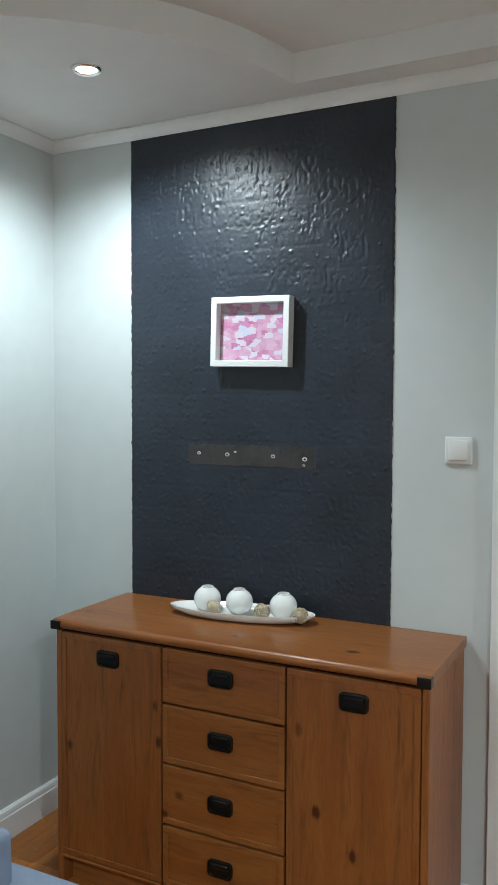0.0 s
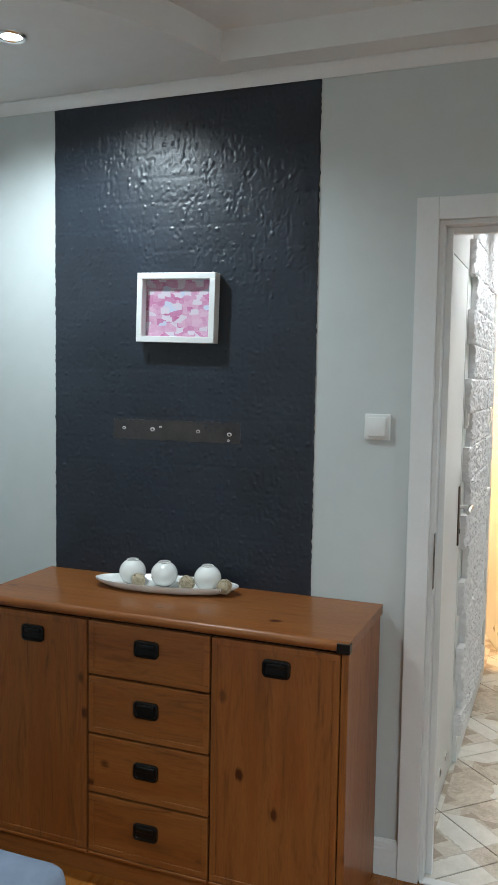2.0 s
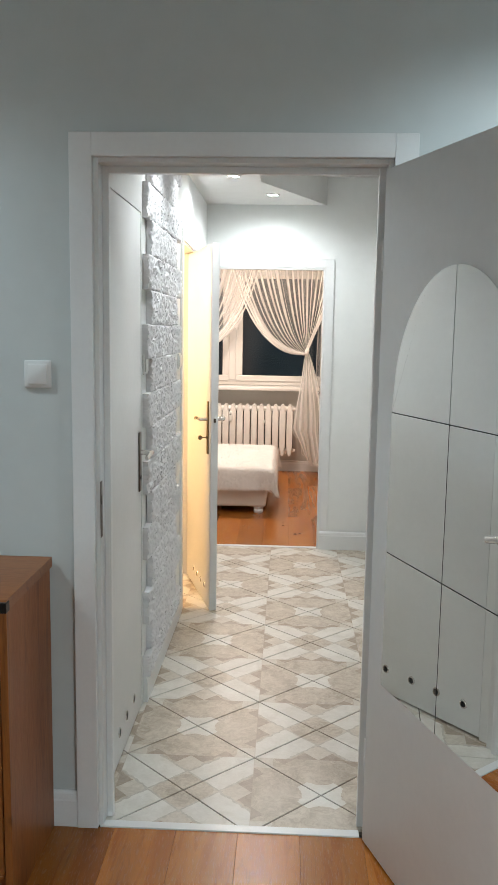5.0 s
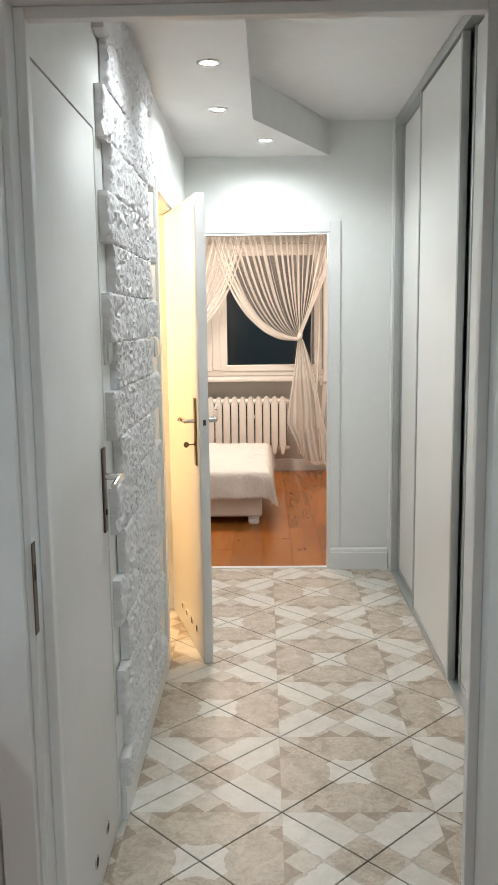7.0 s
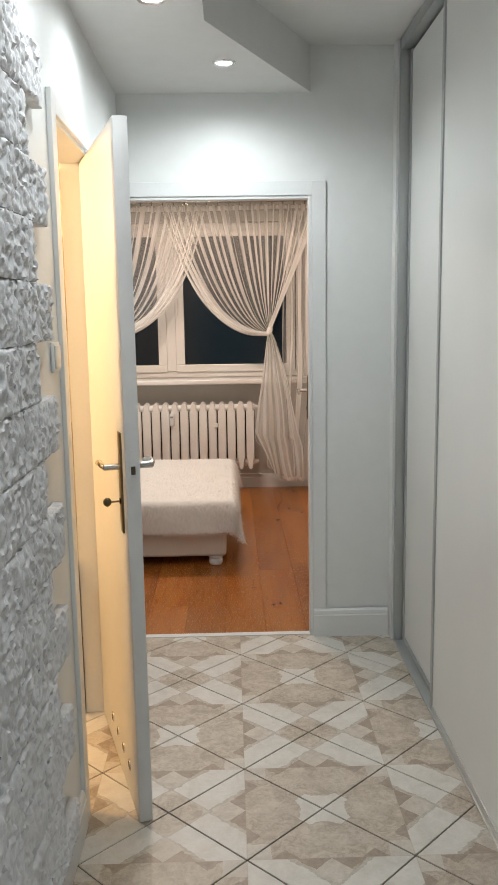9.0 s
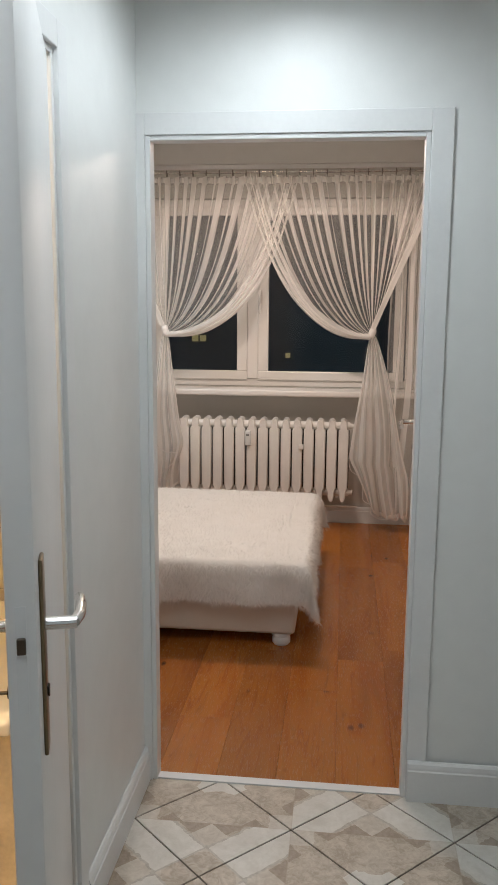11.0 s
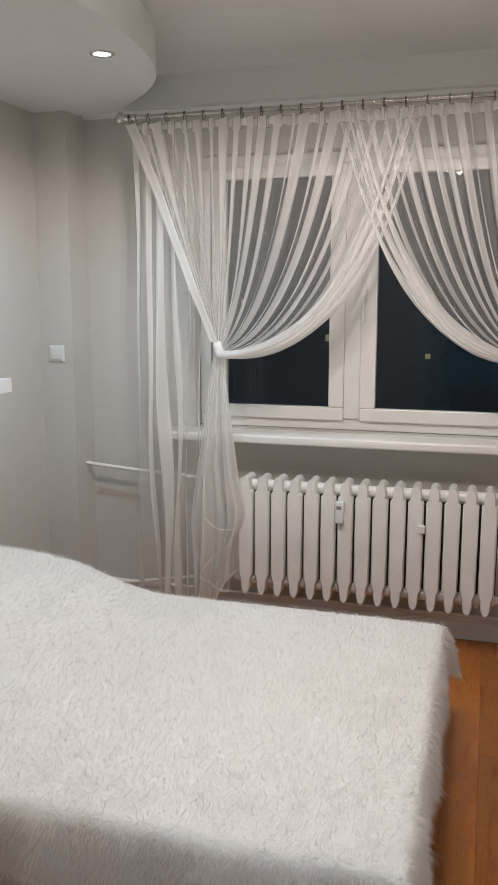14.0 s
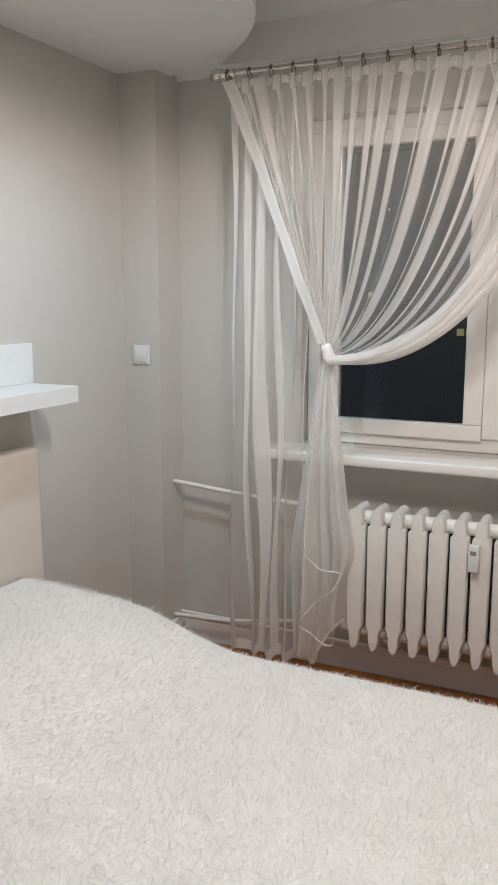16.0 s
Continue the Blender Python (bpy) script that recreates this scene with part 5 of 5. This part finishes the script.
for cx, cz in ((-0.17, 1.83), (0.62, 1.52), (0.78, 1.66), (0.72, 1.47)):
    bd = thing("crystal_bead", "tiny clear bead hanging on the sheer curtain", "bead", "curtain beads")
    bm = B()
    bmesh.ops.create_icosphere(bm, subdivisions=2, radius=0.0034, matrix=Matrix.Translation((cx, 8.985, cz)))
    part("bead", bm, CRYSTAL, bd, "", 60)

# ceiling lamp with two crossed glowing bars
lamp = thing("ceiling_lamp", "chrome ceiling lamp with crossed glowing white bars", "ceiling light")
part("mount_box", box(B(), 0.235, 7.58, 2.488, 0.405, 7.70, 2.5595, 0.003), CHROME, lamp, "polished chrome mount")


def glowbar(p, q, z):
    bm = B()
    p, q = Vector((*p, z)), Vector((*q, z))
    rod(bm, p, q, 0.015, None, 16)
    part("glow_bar", bm, TUBE_WARM, lamp, "frosted glowing bar", 50)


glowbar((0.125, 7.665), (0.590, 7.605), 2.438)
glowbar((0.078, 7.945), (0.495, 7.360), 2.448)
for p, z in (((0.29, 7.64), 2.43), ((0.36, 7.615), 2.43), ((0.31, 7.67), 2.45)):
    part("stem", rod(B(), (*p, z), (*p, 2.501), 0.004), CHROME, lamp)

# bed
bed = thing("bed", "cream upholstered double bed on white bun feet", "bed")
BX1, BYA, BYB = 0.60, 7.080, 8.355
bm = B()
box(bm, BED_L + 0.09, BYA, 0.058, BX1, BYB, 0.27, 0.02, 4)
part("base", bm, UPHOLSTERY, bed, "cream leatherette bed base", 50)
bm = B()
box(bm, BED_L + 0.09, BYA + 0.01, 0.272, BX1 - 0.01, BYB - 0.01, 0.40, 0.04, 4)
part("mattress", bm, UPHOLSTERY, bed, "", 50)
for fx, fy in ((0.537, 7.130), (0.537, 8.30), (-1.18, 7.130), (-1.18, 8.30)):
    part("foot", lathe(B(), [(0.0, 0.0), (0.034, 0.0), (0.041, 0.010), (0.041, 0.030), (0.036, 0.040), (0.044, 0.046), (0.044, 0.060), (0.0, 0.060)], (fx, fy, 0), 20), TRIM, bed, "turned white bun foot", 50)
bm = B()
box(bm, BED_L + 0.006, BYA - 0.08, 0.06, BED_L + 0.085, 8.43, 1.02, 0.018, 4)
part("headboard", bm, UPHOLSTERY, bed, "tall cream leatherette headboard", 50)


# shaggy throw
EX, EYA, EYB, TOPZ = 0.625, 7.058, 8.385, 0.408


def fold_over(o, r=0.035):
    """Cloth running over an edge: how far out and down for o metres past it."""
    if o <= 0:
        return 0.0, 0.0
    lim = r * math.pi / 2
    if o < lim:
        return r * math.sin(o / r), r * (1 - math.cos(o / r))
    return r + 0.05 * (o - lim), r + (o - lim)


def throw_at(a, b):
    ox = max(0.0, a - EX)
    oy = max(0.0, EYA - b, b - EYB)
    hx, dx = fold_over(ox)
    hy, dy = fold_over(oy)
    sgn = -1 if b < EYA else 1
    x = min(a, EX) + hx
    y = min(max(b, EYA), EYB) + sgn * hy
    z = TOPZ - max(dx, dy)
    m = min(ox, oy)
    if m > 0:
        x += 0.22 * m * (1 if dx <= dy else 0.6)
        y += sgn * 0.30 * m
        z -= 0.22 * m
    if dx or dy:
        fl = min(1.0, max(dx, dy) / 0.15)
        wv = 0.012 * math.sin(a * 13 + b * 5) + 0.008 * math.sin(a * 31 + 1)
        if dy >= dx:
            y += sgn * wv * fl
        else:
            x += 0.010 * math.sin(b * 15) * fl
    inner = 1 - min(1.0, (ox + oy) / 0.03)
    pil = 1 / (1 + math.exp((a + 0.66) * 9)) * (0.19 - 0.05 * max(0.0, abs(b - 7.73) - 0.30))
    edge = min(1.0, max(0.0, (b - EYA) / 0.09)) * min(1.0, max(0.0, (EYB - b) / 0.09))
    z += inner * (pil * (0.78 + 0.22 * edge) + 0.008 * noise.noise(Vector((a * 3.2, b * 3.2, 0.3))) + 0.004 * noise.noise(Vector((a * 9, b * 9, 1.3))))
    return Vector((x, y, max(z, 0.012)))


def throw():
    a0, a1, b0, b1 = BED_L + 0.10, EX + 0.20, EYA - 0.205, EYB + 0.20
    nu, nv = 130, 110
    vs, fs = [], []
    for j in range(nv + 1):
        for i in range(nu + 1):
            vs.append(tuple(throw_at(a0 + (a1 - a0) * i / nu, b0 + (b1 - b0) * j / nv)))
    for j in range(nv):
        for i in range(nu):
            k = j * (nu + 1) + i
            fs.append((k, k + 1, k + nu + 2, k + nu + 1))
    me = bpy.data.meshes.new("throw_cloth")
    me.from_pydata(vs, [], fs)
    me.materials.append(FUR)
    me.shade_smooth()
    th = thing("fur_throw", "white shaggy fur throw spread over the bed", "blanket")
    ob = new("throw_cloth", me)
    ob.parent = th
    # long pile
    rnd = np.random.RandomState(3)
    hv, hf = [], []
    eps = 0.004
    count = 175000
    for k in range(count):
        a = a0 + (a1 - a0) * rnd.rand()
        b = b0 + (b1 - b0) * rnd.rand()
        p = throw_at(a, b)
        nrm = (throw_at(a + eps, b) - p).cross(throw_at(a, b + eps) - p)
        if nrm.length < 1e-12:
            continue
        nrm.normalize()
        hang = 1 - max(0.0, nrm.z)
        lng = 1.0 if rnd.rand() < 0.10 else 0.0
        ln = 0.010 + 0.009 * rnd.rand() + 0.024 * hang * rnd.rand() + 0.014 * lng
        swirl = noise.noise(Vector((a * 7, b * 7, 5.0))) * 3 + rnd.randn() * 1.6
        lay = Vector((math.cos(swirl), math.sin(swirl), 0)) * (0.9 - 0.15 * hang) + Vector((0, 0, -0.75 * hang))
        d1 = (nrm * (0.22 + 0.30 * rnd.rand() + 0.7 * lng * (1 - hang)) + lay).normalized()
        d2 = (nrm * 0.15 + lay + Vector((0, 0, -0.25))).normalized()
        wd = (d1.cross(nrm) + nrm * rnd.randn() * 0.25).normalized() * (0.00045 + 0.00045 * rnd.rand()) * (1 + 0.8 * hang)
        q1 = p + d1 * ln * 0.55
        ca, cb = math.floor(a / 0.021), math.floor(b / 0.021)
        jit = noise.noise(Vector((ca * 3.7, cb * 5.3, 2.0)))
        tuft = throw_at((ca + 0.5 + 0.4 * jit) * 0.021, (cb + 0.5 - 0.4 * jit) * 0.021) - p
        q2 = q1 + d2 * ln * 0.55 + tuft * (0.10 + 0.42 * hang)
        n = len(hv)
        hv += [tuple(p - wd), tuple(p + wd), tuple(q1 - wd * 0.8), tuple(q1 + wd * 0.8), tuple(q2)]
        hf += [(n, n + 1, n + 3, n + 2), (n + 2, n + 3, n + 4)]
    me = bpy.data.meshes.new("fur_nap")
    me.from_pydata(hv, [], hf)
    me.materials.append(STRAND)
    pile = new("fur_nap", me)
    pile.parent = th
    tagged(pile, "long white fur strands", "", "", "stuff")


throw()

# shelf over the headboard
shelf = thing("wall_shelf", "white floating shelf with a raised back over the headboard", "shelf")
part("board", box(B(), BED_L + 0.001, 7.0, 1.182, -1.105, 8.475, 1.238, 0.002), TRIM, shelf)
part("back_rail", box(B(), BED_L + 0.001, 7.0, 1.2385, BED_L + 0.022, 8.49, 1.378, 0.002), TRIM, shelf)

# ================= outside =================
struct("ground", box(B(), -300, 9.6, -9.3, 300, 400, -9.0), NIGHT, "dark ground below the window at night", "ground")
house = thing("apartment_building", "dark apartment block with a few lit windows at night", "building")
part("wall", box(B(), -30, 45, -9, 30, 55, 8), NIGHT, house)
part("roof", box(B(), -30.5, 44.5, 8, 30.5, 55.5, 8.4), NIGHT, house)
for wx, wz, ww in ((-6.70, -0.2, 0.32), (-6.30, -0.2, 0.30), (-2.0, -1.0, 0.24), (1.6, -2.3, 0.12), (-11, 1.5, 0.24)):
    part("window", box(B(), wx - ww / 2, 44.96, wz - ww * 0.5, wx + ww / 2, 45.01, wz + ww * 0.5), LIT_WINDOW, house, "small lit window")

# ================= floor pieces =================
plank_w, plank_l = 0.193, 1.285


def planks(parent, x0, x1, y0, y1, seed):
    rnd = random.Random(seed)
    made = {}
    x = x0
    row = 0
    while x < x1 - 0.01:
        w = min(plank_w, x1 - x) - 0.0005
        y = y0 - rnd.random() * plank_l * 0.9
        while y < y1 - 0.005:
            a, b = max(y, y0), min(y + plank_l, y1)
            ln = b - a - 0.0005
            if ln > 0.02:
                keyy = (round(w, 3), round(ln, 3))
                if keyy not in made:
                    bm = B()
                    box(bm, 0, 0, -0.0078, w, ln, 0.0, 0.0006, 1)
                    ob = part("plank", bm, LAMINATE, parent)
                    made[keyy] = ob.data
                else:
                    ob = new("plank", made[keyy])
                    ob.parent = parent
                ob.location = (x, a, 0)
            y += plank_l
        x += plank_w
        row += 1


planks(floor_room, ROOM_L, ROOM_R, ROOM_BACK, WALL_Y - 0.012, 2)
planks(floor_bed, BED_L, BED_R, HALL_END + 0.022, BED_Y1, 4)

hs, ht = PITCH / 2 - 0.0030, PITCH_Y / 2 - 0.0030
bm = B()
prism(bm, [(hs, 0), (0, ht), (-hs, 0), (0, -ht)], -0.0034, 0.0)
bmesh.ops.bevel(bm, geom=[e for e in bm.edges if all(v.co.z > -0.001 for v in e.verts)], offset=0.0012, segments=1, affect="EDGES")
bmesh.ops.recalc_face_normals(bm, faces=bm.faces)
tile_me = bpy.data.meshes.new("tile")
bm.to_mesh(tile_me)
bm.free()
tile_me.materials.append(TILE)
XA, XB, YA, YB = -1.0, WX + 0.04, WALL_Y + 0.023, HALL_END + 0.001
for i in range(-14, 10):
    for j in range(-20, 6):
        for sub in (0, 1):
            # tile centres lie at the middles of the panels' sides
            cx = TX + PITCH * (i + (0.5 if sub == 0 else 0.0))
            cy = TY + PITCH_Y * (j + (0.0 if sub == 0 else 0.5))
            if cx - hs > XB or cx + hs < XA or cy - ht > YB or cy + ht < YA:
                continue
            if cx + hs <= XB and cx - hs >= XA and cy + ht <= YB and cy - ht >= YA:
                ob = new("tile", tile_me)
                ob.location = (cx, cy, 0)
            else:
                bm = B()
                bm.from_mesh(tile_me)
                for pco, pno in (((XB - cx, 0, 0), (1, 0, 0)), ((XA - cx, 0, 0), (-1, 0, 0)), ((0, YB - cy, 0), (0, 1, 0)), ((0, YA - cy, 0), (0, -1, 0))):
                    bmesh.ops.bisect_plane(bm, geom=bm.verts[:] + bm.edges[:] + bm.faces[:], plane_co=pco, plane_no=pno, clear_outer=True)
                if not bm.faces:
                    bm.free()
                    continue
                me = bpy.data.meshes.new("tile")
                bm.to_mesh(me)
                bm.free()
                me.materials.append(TILE)
                ob = new("tile", me)
                ob.location = (cx, cy, 0)
            ob.parent = floor_hall
